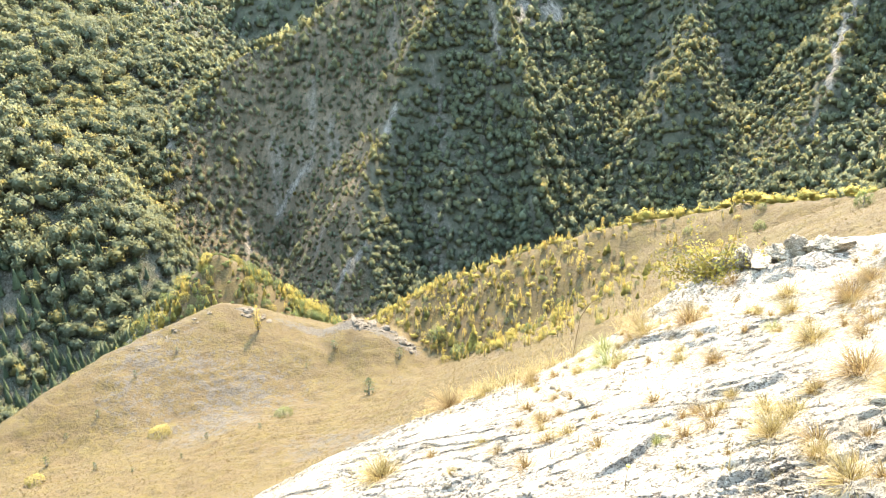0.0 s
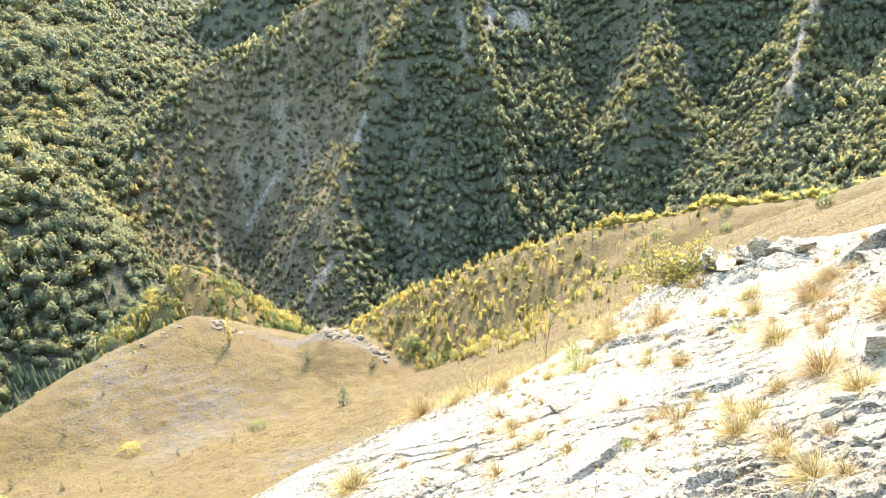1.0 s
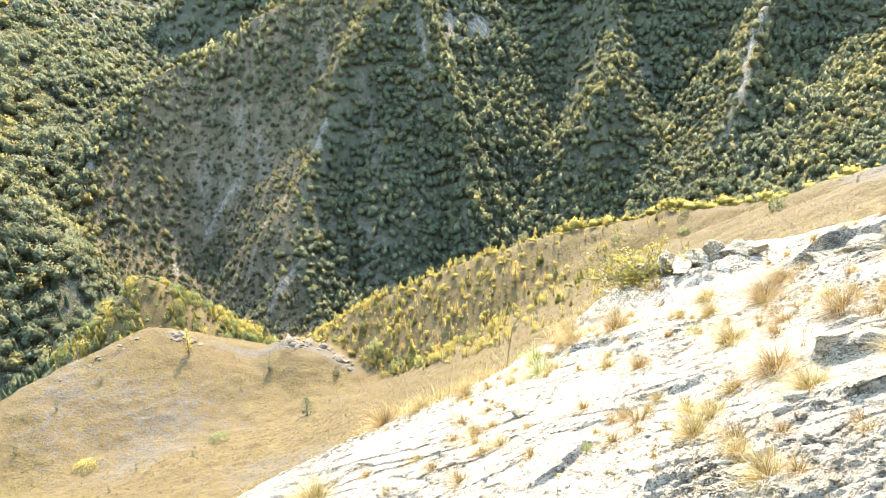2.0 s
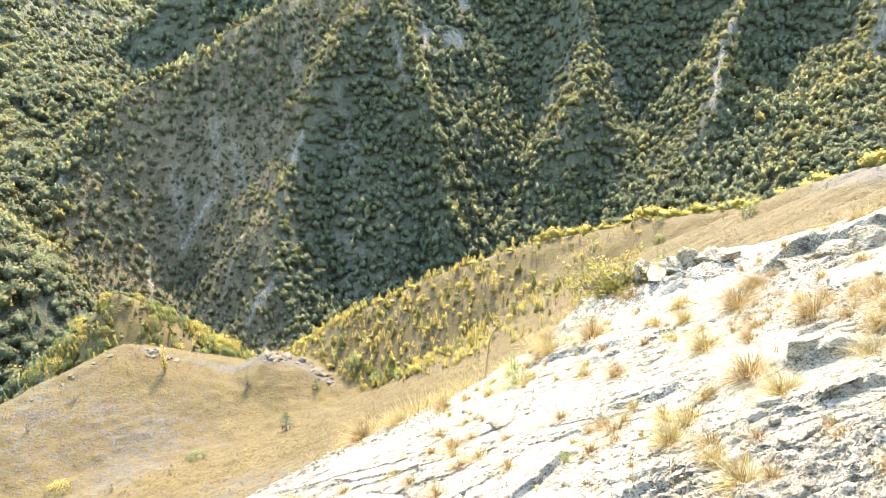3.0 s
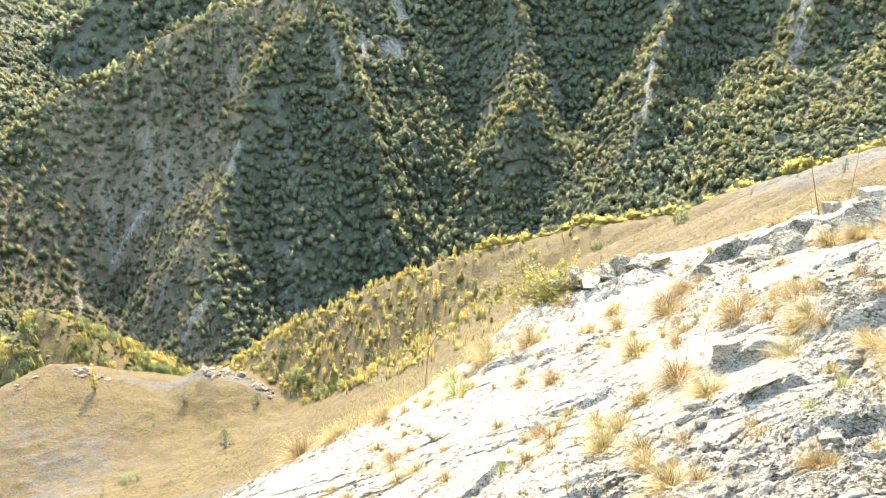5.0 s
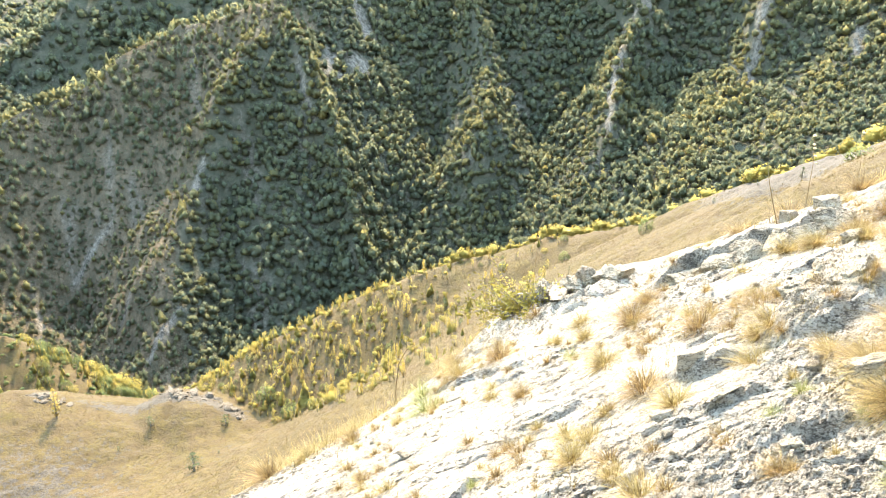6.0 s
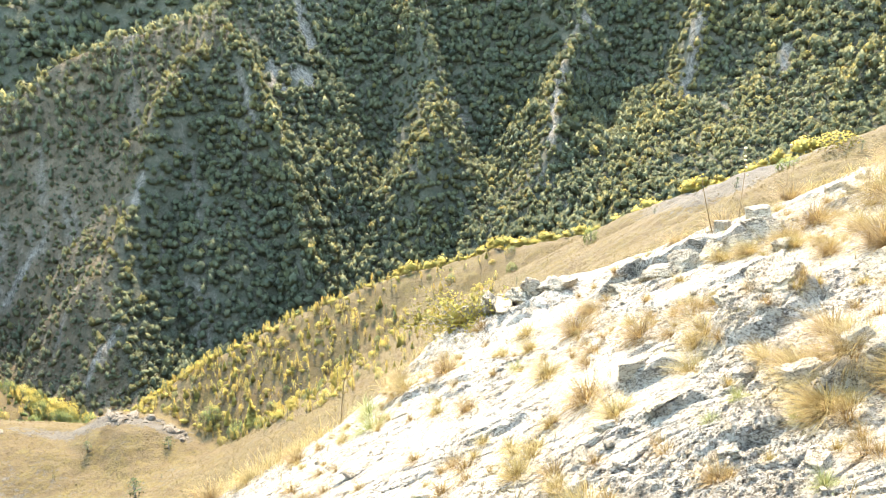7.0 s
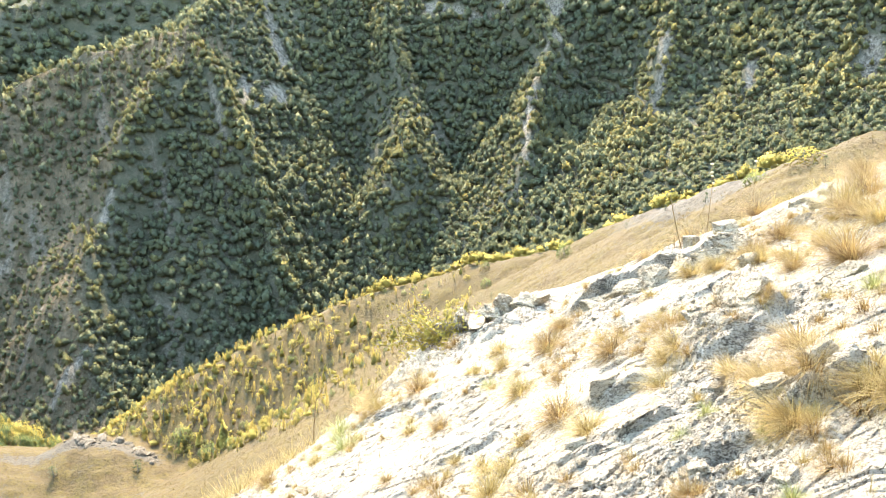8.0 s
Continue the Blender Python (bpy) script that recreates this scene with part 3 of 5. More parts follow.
def spruce(n, rng):
    """A spruce of unit height: a slim dark cone under tiers of drooping sprays."""
    body = np.array([[r * math.cos(k * 1.2566 + i), r * math.sin(k * 1.2566 + i), h] for i, (r, h) in enumerate([(0.15, 0.06), (0.17, 0.14), (0.11, 0.42), (0.06, 0.70)]) for k in range(5)] + [[0, 0, 0.96]])
    fc = [(5 * i + k, 5 * i + (k + 1) % 5, 5 * i + 5 + k) for i in range(3) for k in range(5)]
    fc += [(5 * i + (k + 1) % 5, 5 * i + 5 + (k + 1) % 5, 5 * i + 5 + k) for i in range(3) for k in range(5)] + [(15 + k, 15 + (k + 1) % 5, 20) for k in range(5)]
    h = 1 - np.sqrt(rng.uniform(0.0, 1, n)) * 0.93
    h = 0.6 * h + 0.4 * (np.floor(h * 9) + 0.3) / 9
    ang = rng.uniform(0, 2 * math.pi, n)
    out = np.stack([np.cos(ang), np.sin(ang), np.zeros(n)], -1)
    side = np.stack([-np.sin(ang), np.cos(ang), np.zeros(n)], -1)
    wide = (0.24 * (1 - h) ** 0.9 * rng.uniform(0.75, 1.15, n) + 0.012)[:, None]
    root = out * wide * 0.45 + np.array([0, 0, 1.0]) * h[:, None]
    tip = out * wide + np.array([0, 0, 1.0]) * (h - 0.03 - 0.12 * wide[:, 0])[:, None]
    half = side * (0.020 + 0.16 * wide)
    tri = np.stack([root + half, root - half, tip], 1)
    w = out + np.array([0, 0, 0.7]) + 0.3 * rng.normal(size=(n, 3))
    w /= np.linalg.norm(w, axis=1)[:, None]
    bw = body * np.array([1, 1, 0]) + np.array([0, 0, 0.08])
    bw /= np.linalg.norm(bw, axis=1)[:, None]
    # the cone's darker tone paints the shade behind the sprays
    return (np.concatenate([body, tri.reshape(-1, 3)]), np.concatenate([np.array(fc), len(body) + np.arange(3 * n).reshape(n, 3)]),
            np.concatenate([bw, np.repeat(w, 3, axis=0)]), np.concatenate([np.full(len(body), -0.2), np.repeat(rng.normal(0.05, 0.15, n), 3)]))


def woods(name, x, y, z, size, tone, templates, material, label, rng, tall=1.0):
    """Many trees as one mesh: each a turned and scaled copy of one of the crowns."""
    pick = rng.integers(0, len(templates), len(x))
    turn = rng.uniform(0, 2 * math.pi, len(x))
    verts, faces, tones, ways, base = [], [], [], [], 0
    for k, (pv, pf, pw, ps) in enumerate(templates):
        sel = np.nonzero(pick == k)[0]
        c, s = np.cos(turn[sel])[:, None], np.sin(turn[sel])[:, None]
        w = (size[sel] * rng.uniform(0.8, 1.2, len(sel)))[:, None]
        px = (pv[None, :, 0] * c - pv[None, :, 1] * s) * w + x[sel][:, None]
        py = (pv[None, :, 0] * s + pv[None, :, 1] * c) * w + y[sel][:, None]
        pz = pv[None, :, 2] * (tall * size[sel] * rng.uniform(0.85, 1.15, len(sel)))[:, None] + z[sel][:, None]
        verts.append(np.stack([px, py, pz], -1).reshape(-1, 3))
        faces.append((pf[None] + (base + np.arange(len(sel)) * len(pv))[:, None, None]).reshape(-1, 3))
        base += len(sel) * len(pv)
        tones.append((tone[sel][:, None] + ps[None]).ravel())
        ways.append(np.stack([pw[None, :, 0] * c - pw[None, :, 1] * s, pw[None, :, 0] * s + pw[None, :, 1] * c, np.broadcast_to(pw[None, :, 2], (len(sel), len(pv)))], -1).reshape(-1, 3))
    v, f = np.concatenate(verts).astype(np.float32), np.concatenate(faces).astype(np.int32)
    me = bpy.data.meshes.new(name)
    me.vertices.add(len(v))
    me.vertices.foreach_set("co", v.ravel())
    me.loops.add(f.size)
    me.loops.foreach_set("vertex_index", f.ravel())
    me.polygons.add(len(f))
    me.polygons.foreach_set("loop_start", np.arange(0, f.size, 3, dtype=np.int32))
    me.update(calc_edges=True)
    me.polygons.foreach_set("use_smooth", np.ones(len(f), bool))
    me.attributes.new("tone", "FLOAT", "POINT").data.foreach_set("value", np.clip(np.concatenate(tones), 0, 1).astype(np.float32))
    me.attributes.new("way", "FLOAT_VECTOR", "POINT").data.foreach_set("vector", np.concatenate(ways).astype(np.float32).ravel())
    me.materials.append(material)
    return tagged(new(name, me), label, "trees", kind="stuff")


rng = np.random.default_rng(4)
ROUND = [lobed_crown(40, rng, 1, 0.115, 6, 0.25 * (k % 3)) for k in range(9)]
SLIM = [lobed_crown(64, rng, 1, 0.085, 7, 0.3 + 0.2 * (k % 3)) for k in range(7)]
BROAD = [lobed_crown(140, rng, 1, 0.078, 10) for _ in range(6)]
SIMPLE = [spray_kit(crown_cloud(18, rng, leaf=0.7)) for _ in range(4)]
CONE = [spruce(130, rng) for _ in range(5)]


def scatter(lo_az, hi_az, lo_d, hi_d, step_near, step_far, rng):
    """Places about one step apart, over a sector of the plan."""
    out = []
    d = lo_d
    while d < hi_d:
        step = step_near + (step_far - step_near) * (d - lo_d) / (hi_d - lo_d)
        n = int(radians(hi_az - lo_az) * d / step)
        a = np.radians(np.linspace(lo_az, hi_az, n)) + rng.uniform(-0.6, 0.6, n) * step / d
        r = d + rng.uniform(-0.6, 0.6, n) * step
        out.append(np.stack([r * np.sin(a), r * np.cos(a)], -1))
        d += step * 0.9
    return np.concatenate(out)


P = np.concatenate([scatter(-41, 62, 205, 335, 3.4, 3.8, rng), scatter(-41, 62, 336, 640, 3.6, 4.5, rng), scatter(-41, 62, 642, 1000, 6.5, 9.0, rng)])
P = P[wooded(P[:, 0], P[:, 1]) > rng.uniform(0.2, 0.9, len(P))]
dd, aa = np.hypot(P[:, 0], P[:, 1]), np.degrees(np.arctan2(P[:, 0], P[:, 1]))
sparse = left_face(P[:, 0], P[:, 1])
big = smooth(-21.5, -25, aa) * smooth(285, 320, dd)
pick = rng.uniform(0, 1, len(P))
keep = (pick > 0.85 * cliffs(P[:, 0], P[:, 1])) & (pick > 0.2 * sparse) & (pick > 0.45 * big)
P, sparse, big, dd, aa = P[keep], sparse[keep], big[keep], dd[keep], aa[keep]
zz = land(P[:, 0], P[:, 1])
size = rng.uniform(0.7, 1.3, len(P)) * np.interp(dd, [200, 330, 500, 1000], [4.4, 5.9, 6.3, 11.0]) * (1 + 0.5 * fbm(P[:, 0], P[:, 1], 50, 3, 77)) * (1 - 0.42 * sparse + 0.55 * big)
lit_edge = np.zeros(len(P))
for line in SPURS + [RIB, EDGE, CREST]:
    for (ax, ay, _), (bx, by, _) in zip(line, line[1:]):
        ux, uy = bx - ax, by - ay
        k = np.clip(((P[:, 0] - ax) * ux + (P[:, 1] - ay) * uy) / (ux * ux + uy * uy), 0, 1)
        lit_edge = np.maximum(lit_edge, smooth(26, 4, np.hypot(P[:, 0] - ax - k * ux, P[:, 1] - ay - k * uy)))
# sunlight painted in: yellower, lighter trees along the ribs and on the left hill
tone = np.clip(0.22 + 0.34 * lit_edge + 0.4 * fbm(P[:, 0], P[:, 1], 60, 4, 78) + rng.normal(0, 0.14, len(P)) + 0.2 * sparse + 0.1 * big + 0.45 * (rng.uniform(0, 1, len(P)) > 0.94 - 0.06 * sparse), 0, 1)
# a young spruce plantation along the foot of the tooth-shaped ridge, and spruces in the woods of the hill behind
row = np.abs((P[:, 0] + 93) * 0.64 + (P[:, 1] - 172) * 0.77) + 10 * fbm(P[:, 0], P[:, 1], 25, 2, 80)
chance = np.maximum(0.85 * smooth(17, 9, row) * (P[:, 0] > -185), 0.22 * smooth(-0.05, 0.2, fbm(P[:, 0], P[:, 1], 45, 2, 79)) * smooth(345, 315, dd))
conifer = (aa < -17) & (dd < 345) & (rng.uniform(0, 1, len(P)) < chance)
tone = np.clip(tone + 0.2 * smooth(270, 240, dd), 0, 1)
# slopes that turn away to the far side carry simpler trees
look_out = np.stack([P[:, 0], P[:, 1]], -1) / dd[:, None]
rise = land(P[:, 0] + 6 * look_out[:, 0], P[:, 1] + 6 * look_out[:, 1]) - land(P[:, 0] - 6 * look_out[:, 0], P[:, 1] - 6 * look_out[:, 1])
away = ((zz - 1.6) / dd - rise / 12 > 0.12) & (dd > 300)
broad = ~away & ~conifer & ((big > 0.4) | (dd < 300)) & (dd < 640)
rest = ~away & ~conifer & ~broad & (sparse < 0.5)
thin = ~away & ~conifer & ~broad & (sparse >= 0.5)
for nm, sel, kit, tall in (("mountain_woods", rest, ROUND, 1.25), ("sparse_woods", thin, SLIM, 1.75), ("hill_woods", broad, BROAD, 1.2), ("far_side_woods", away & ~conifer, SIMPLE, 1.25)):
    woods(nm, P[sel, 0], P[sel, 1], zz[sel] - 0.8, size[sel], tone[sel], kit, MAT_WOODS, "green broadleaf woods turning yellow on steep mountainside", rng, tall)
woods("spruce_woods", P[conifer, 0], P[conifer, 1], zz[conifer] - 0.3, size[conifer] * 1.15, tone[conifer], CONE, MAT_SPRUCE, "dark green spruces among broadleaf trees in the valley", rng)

# undergrowth between the sparse trees
U = scatter(-25, 8, 330, 545, 2.3, 2.8, rng)
U = U[(left_face(U[:, 0], U[:, 1]) > 0.4) & (rng.uniform(0, 1, len(U)) > 0.3 + 0.6 * cliffs(U[:, 0], U[:, 1]))]
woods("undergrowth", U[:, 0], U[:, 1], land(U[:, 0], U[:, 1]) - 0.3, rng.uniform(1.0, 2.6, len(U)), np.clip(rng.normal(0.25, 0.2, len(U)), 0, 1), [lobed_crown(10, rng, 1, 0.12, 4) for _ in range(5)], MAT_WOODS, "low bushes between the sparse trees of the mountain face", rng)


# ---- small builders ----
def part(name, bm, material, parent, label=""):
    """Links a bmesh as one mesh under a thing or a part."""
    me = bpy.data.meshes.new(name)
    bm.to_mesh(me)
    bm.free()
    me.materials.append(material)
    ob = new(name, me)
    ob.parent = parent
    return tagged(ob, label)


def raw_mesh(name, verts, faces, material, tone=None, smooth_faces=False):
    me = bpy.data.meshes.new(name)
    me.from_pydata([tuple(v) for v in verts], [], faces)
    if tone is not None:
        me.attributes.new("tone", "FLOAT", "FACE").data.foreach_set("value", np.asarray(tone, np.float32))
    if smooth_faces:
        me.polygons.foreach_set("use_smooth", np.ones(len(me.polygons), bool))
    me.materials.append(material)
    me.update()
    return me


def stick(path, radii, sides=5):
    """A tapering round rod along a path: vertices and faces."""
    v, fc = [], []
    path = [Vector(p) for p in path]
    for i, p in enumerate(path):
        way = (path[min(i + 1, len(path) - 1)] - path[max(i - 1, 0)]).normalized()
        a = way.orthogonal().normalized()
        b = way.cross(a)
        for k in range(sides):
            w = 2 * math.pi * k / sides
            v.append(p + (a * math.cos(w) + b * math.sin(w)) * radii[i])
    for i in range(len(path) - 1):
        for k in range(sides):
            n = (k + 1) % sides
            fc.append((i * sides + k, i * sides + n, (i + 1) * sides + n, (i + 1) * sides + k))
    fc.append(tuple(range(sides))[::-1])
    fc.append(tuple((len(path) - 1) * sides + k for k in range(sides)))
    return v, fc


def join(pieces):
    v, fc = [], []
    for pv, pf in pieces:
        n = len(v)
        v += list(pv)
        fc += [tuple(i + n for i in f) for f in pf]
    return v, fc


def bark_material():
    m = Mat("grey_brown_bark", 0.9)
    c = m.ramp(m.noise(6, 6, 0.7, (4, 4, 1)), [(0.3, (0.09, 0.07, 0.05)), (0.6, (0.22, 0.19, 0.15)), (0.75, (0.34, 0.31, 0.27))])
    return m.done(c, m.noise(12, 5, 0.7), 0.5, 0.02)


MAT_BARK = bark_material()
MAT_GOLD = leaf_material("golden_leaves", (0.300, 0.206, 0.045), (0.413, 0.296, 0.064), (0.495, 0.367, 0.098))
MAT_LIME = leaf_material("yellow_green_leaves", (0.247, 0.199, 0.045), (0.352, 0.281, 0.064), (0.480, 0.383, 0.098))
MAT_GREEN = leaf_material("dull_green_leaves", (0.083, 0.105, 0.038), (0.128, 0.150, 0.049), (0.210, 0.210, 0.068))
MAT_JUNIPER = leaf_material("dark_juniper", (0.025, 0.035, 0.015), (0.05, 0.065, 0.025), (0.09, 0.10, 0.04))


# ---- trees and bushes of the open slopes ----
def tree_thing(name, label, category, material, rng, n, width, shape, bare=0.12):
    """A tree of unit height: an Empty at its foot, a trunk with limbs, and a crown of leaf sprays."""
    root = tagged(new(name), label, category)
    rods = [stick([(0, 0, -0.05), (0.01, 0, 0.3), (-0.01, 0.01, 0.62), (0.0, 0, 0.92)], [0.022, 0.017, 0.011, 0.003], 6)]
    for k in range(7):
        w, h = rng.uniform(0, 6.28), rng.uniform(bare, 0.75)
        r = width * rng.uniform(0.25, 0.42)
        rods.append(stick([(0, 0, h), (r * 0.5 * math.cos(w), r * 0.5 * math.sin(w), h + 0.06), (r * math.cos(w), r * math.sin(w), h + 0.15)], [0.009, 0.006, 0.002], 4))
    v, fc = join(rods)
    # each limb grows out of the trunk's own wall
    at = len(rods[0][0])
    for limb, _ in rods[1:]:
        ring = 6 * min(3, int(round(limb[0][2] / 0.3)))
        fc.append((ring, ring + 1, at))
        at += len(limb)
    trunk = new("trunk", raw_mesh("trunk", v, fc, MAT_BARK))
    trunk.parent = root
    if shape == "cone":
        tri = crown_cloud(n, rng, "cone")
        tri = tri * np.array([width / 0.5, width / 0.5, 1 - bare]) + np.array([0, 0, bare])
    elif shape == "column":
        u = rng.normal(size=(n, 3))
        u /= np.linalg.norm(u, axis=1)[:, None]
        h = rng.uniform(0, 1, n)
        rad = width * 0.5 * np.sin(np.pi * (0.12 + 0.86 * h)) ** 0.7 * rng.uniform(0.35, 1.1, n)
        c = np.stack([u[:, 0] * rad, u[:, 1] * rad, bare + (1.02 - bare) * h], -1)
        t1 = np.cross(u, rng.normal(size=(n, 3)))
        t1 /= np.linalg.norm(t1, axis=1)[:, None]
        t2 = np.cross(u, t1)
        k = rng.uniform(0.018, 0.042, n)[:, None]
        tri = np.stack([c + t1 * k, c - 0.5 * t1 * k + 0.8 * t2 * k, c - 0.5 * t1 * k - 0.8 * t2 * k], 1)
    else:
        tri = (crown_cloud(n, rng, "round") * np.array([1.15, 1.15, 1.5]) - np.array([0, 0, 0.42])) * np.array([width, width, 1 - bare]) + np.array([0, 0, bare])
        mid = tri.mean(1, keepdims=True)
        tri = mid + (tri - mid) * 0.8
    fcs = [(3 * i, 3 * i + 1, 3 * i + 2) for i in range(n)]
    crown = new("crown", raw_mesh("crown", tri.reshape(-1, 3), fcs, material, rng.uniform(0, 1, n)))
    set_way(crown.data, growth(tri, (0, 0, 0.3), 0.45))
    crown.parent = root
    return root


rng = np.random.default_rng(11)
KINDS = {
    "birch": tree_thing("birch_sapling", "slender young birch with golden autumn leaves on the grassy slope", "tree", MAT_GOLD, rng, 250, 0.36, "column"),
    "aspen": tree_thing("aspen_sapling", "young tree with thin yellow-green leaves on the grassy slope", "tree", MAT_LIME, rng, 210, 0.5, "column"),
    "bush": tree_thing("round_bush", "bushy yellow-green shrub on the dry slope", "bush", MAT_LIME, rng, 400, 1.1, "round", 0.02),
    "green": tree_thing("green_bush", "small dull green bush on the dry grass", "bush", MAT_GREEN, rng, 420, 0.9, "round", 0.03),
    "juniper": tree_thing("juniper", "dark upright juniper bush standing in the dry grass", "bush", MAT_JUNIPER, rng, 180, 0.5, "column", 0.02),
    "larch": tree_thing("larch_sapling", "slim yellow-green larch with a pointed top", "tree", MAT_LIME, rng, 220, 0.36, "cone", 0.06),
}
used = set()


def plant(kind, x, y, height, wide=1.0, turn=0.0):
    m = Matrix.LocRotScale((x, y, float(land(np.array([x]), np.array([y]))[0]) - 0.04 * height), Euler((0, 0, turn)), (height * wide, height * wide, height))
    if kind not in used:
        used.add(kind)
        KINDS[kind].matrix_basis = m
        return tagged(KINDS[kind], group="saplings on the slope")
    ob = copy_thing(KINDS[kind], Matrix.Identity(4))
    ob.matrix_basis = m
    return ob


def spot(kind, bearing, distance, height, wide=1.0):
    x, y, _ = polar(bearing, distance, 0)
    return plant(kind, x, y, height, wide, bearing * 1.7)


# single ones that stand out
for row in (("juniper", -7.25, 113, 3.8, 2.0), ("birch", -17.0, 136, 6.3, 1.0), ("juniper", -10.3, 131, 2.2, 2.2), ("juniper", -4.2, 128, 2.7, 2.0),
            ("green", -0.6, 134, 4.4, 1.0), ("green", 1.6, 126, 3.4, 1.2), ("larch", 2.9, 127, 6.6, 1.0), ("aspen", 0.5, 138, 5.5, 1.0), ("juniper", -1.8, 143, 5.2, 0.9),
            ("birch", 12.4, 139, 6.0, 1.2), ("juniper", 11.0, 126, 4.3, 1.0), ("juniper", 15.2, 141, 2.4, 1.3), ("juniper", 15.9, 136, 2.9, 1.2), ("juniper", 15.7, 147, 3.2, 0.9),
            ("green", 26.4, 134, 2.2, 1.1), ("green", 33.0, 118, 3.0, 0.9), ("birch", 14.0, 153, 3.2, 1.0), ("birch", 18.0, 152, 3.0, 0.8), ("green", 21.0, 140, 2.0, 1.0)):
    spot(*row)
# bushes dotted over the meadow and the knoll
for row in ((-32.0, 104, 2.0), (-29.2, 97, 1.2), (-25.0, 96, 1.4), (-22.6, 104, 1.6), (-17.8, 102, 1.6), (-15.5, 108, 2.6), (-35.4, 112, 2.6), (-31.0, 120, 2.2), (-33.6, 118, 2.0), (-27.6, 127, 2.2), (-24.0, 132, 1.6),
            (-13.0, 126, 1.3), (-5.0, 118, 0.9), (3.5, 124, 2.0), (6.5, 126, 1.6), (-26.5, 112, 2.4), (-36.5, 106, 1.8), (44, 104, 2.2), (47.5, 96, 2.6), (50.5, 92, 2.8), (52.0, 88, 2.0), (38, 112, 1.5), (41, 108, 1.4)):
    spot(("juniper", "bush", "juniper", "green")[int(abs(row[0]) * 10) % 4], row[0], row[1], row[2] * 0.72, 1.8)
# the band of saplings on the spur's face and along its crest
count = 0
while count < 980:
    b = rng.uniform(-6, 27)
    crest = np.interp(b, [-5.5, 0.8, 7.4, 14.2, 18.3, 25.4], [172, 152, 152, 152, 152, 146])
    foot = np.interp(b, [-6, 0, 8, 16, 27], [150, 126, 104, 98, 108])
    d = foot + (crest + 6 - foot) * rng.uniform(0, 1) ** 0.8
    thick = np.interp(b, [-6, 6, 14, 27], [1.0, 0.9, 0.45, 0.06]) + 0.25 * (d > crest - 8) * (b < 16)
    if rng.uniform() > thick:
        continue
    kind = ("aspen", "birch", "larch", "bush", "aspen", "birch", "green", "juniper")[min(7, int(rng.uniform() ** 1.25 * 8))]
    spot(kind, b, d, rng.uniform(0.9, 2.9) * (0.6 if kind in ("bush", "green", "juniper") else 1.0), rng.uniform(0.85, 1.2))
    count += 1
# trees on the tooth-shaped ridge
for k in range(190):
    b = rng.uniform(-18.8, -8)
    top = np.interp(b, [-19.7, -17.3, -11.7, -8], [190, 190, 190, 195])
    spot(("larch", "green", "larch", "green", "bush", "birch")[k % 6], b, top + rng.uniform(-16, 6), rng.uniform(1.6, 4.4) * np.interp(b, [-18.5, -16], [0.6, 1.0]))
for k in range(270):
    b = rng.uniform(-33, -20.3)
    spot(("larch", "green", "bush", "larch", "birch", "green", "juniper")[k % 7], b, rng.uniform(158, 192), rng.uniform(1.8, 4.4))

# low yellow scrub between the saplings and behind the crest
Q = np.concatenate([scatter(-27, 60, 92, 194, 2.6, 2.6, rng), scatter(16, 50, 96, 164, 1.7, 1.7, rng)])
second = np.arange(len(Q)) >= len(Q) - len(scatter(16, 50, 96, 164, 1.7, 1.7, np.random.default_rng(1)))
qd, qa = np.hypot(Q[:, 0], Q[:, 1]), np.degrees(np.arctan2(Q[:, 0], Q[:, 1]))
crest = np.interp(qa, [-5.5, 0.8, 7.4, 14.2, 18.3, 25.4, 34, 41, 47, 55], [172, 152, 152, 152, 152, 146, 136, 122, 110, 95])
behind = (qd > crest - 0.5) & (qd < crest + 9) & (qa > 16) & (qa < 50)
tooth = (qa < -9) & (qd > 166) & (qd < 194)
low = (qd > np.interp(qa, [-9, 0, 8, 16], [152, 129, 107, 100])) & (qa < 18) & (qd < crest + 10)
sel = (behind | (low & (qa > -9) & (rng.uniform(0, 1, len(Q)) < np.interp(qa, [-9, 5, 18], [1.0, 0.8, 0.2])))) & (rng.uniform(0, 1, len(Q)) < 0.8) & (behind | ~second)
R = Q[tooth & ~second]
Q, behind = Q[sel], behind[sel]
sz = np.where(behind, 1.0 + 2.6 * rng.uniform(0, 1, len(Q)) ** 2, 1.1 * rng.uniform(0.6, 1.7, len(Q)))
woods("scrub", Q[:, 0], Q[:, 1], land(Q[:, 0], Q[:, 1]) - 0.1, sz, rng.uniform(0, 1, len(Q)), [lobed_crown(90, rng, 1, 0.075, 8) for _ in range(6)], MAT_LIME, "low yellow autumn scrub along the crest of the slope", rng)

woods("ridge_scrub", R[:, 0], R[:, 1], land(R[:, 0], R[:, 1]) - 0.1, rng.uniform(0.6, 2.0, len(R)), rng.uniform(0, 1, len(R)), [lobed_crown(40, rng, 1, 0.085, 6) for _ in range(6)], MAT_GREEN, "low green scrub on the tooth-shaped ridge", rng)

# coarse grass of the meadow and the slopes, clump by clump
M = scatter(-43, 60, 52, 158, 0.62, 0.95, rng)
ma = np.degrees(np.arctan2(M[:, 0], M[:, 1]))
M = M[(wooded(M[:, 0], M[:, 1]) < 0.4) & (bare_ground(M[:, 0], M[:, 1]) + rng.uniform(-0.35, 0.35, len(M)) < 0.42)]


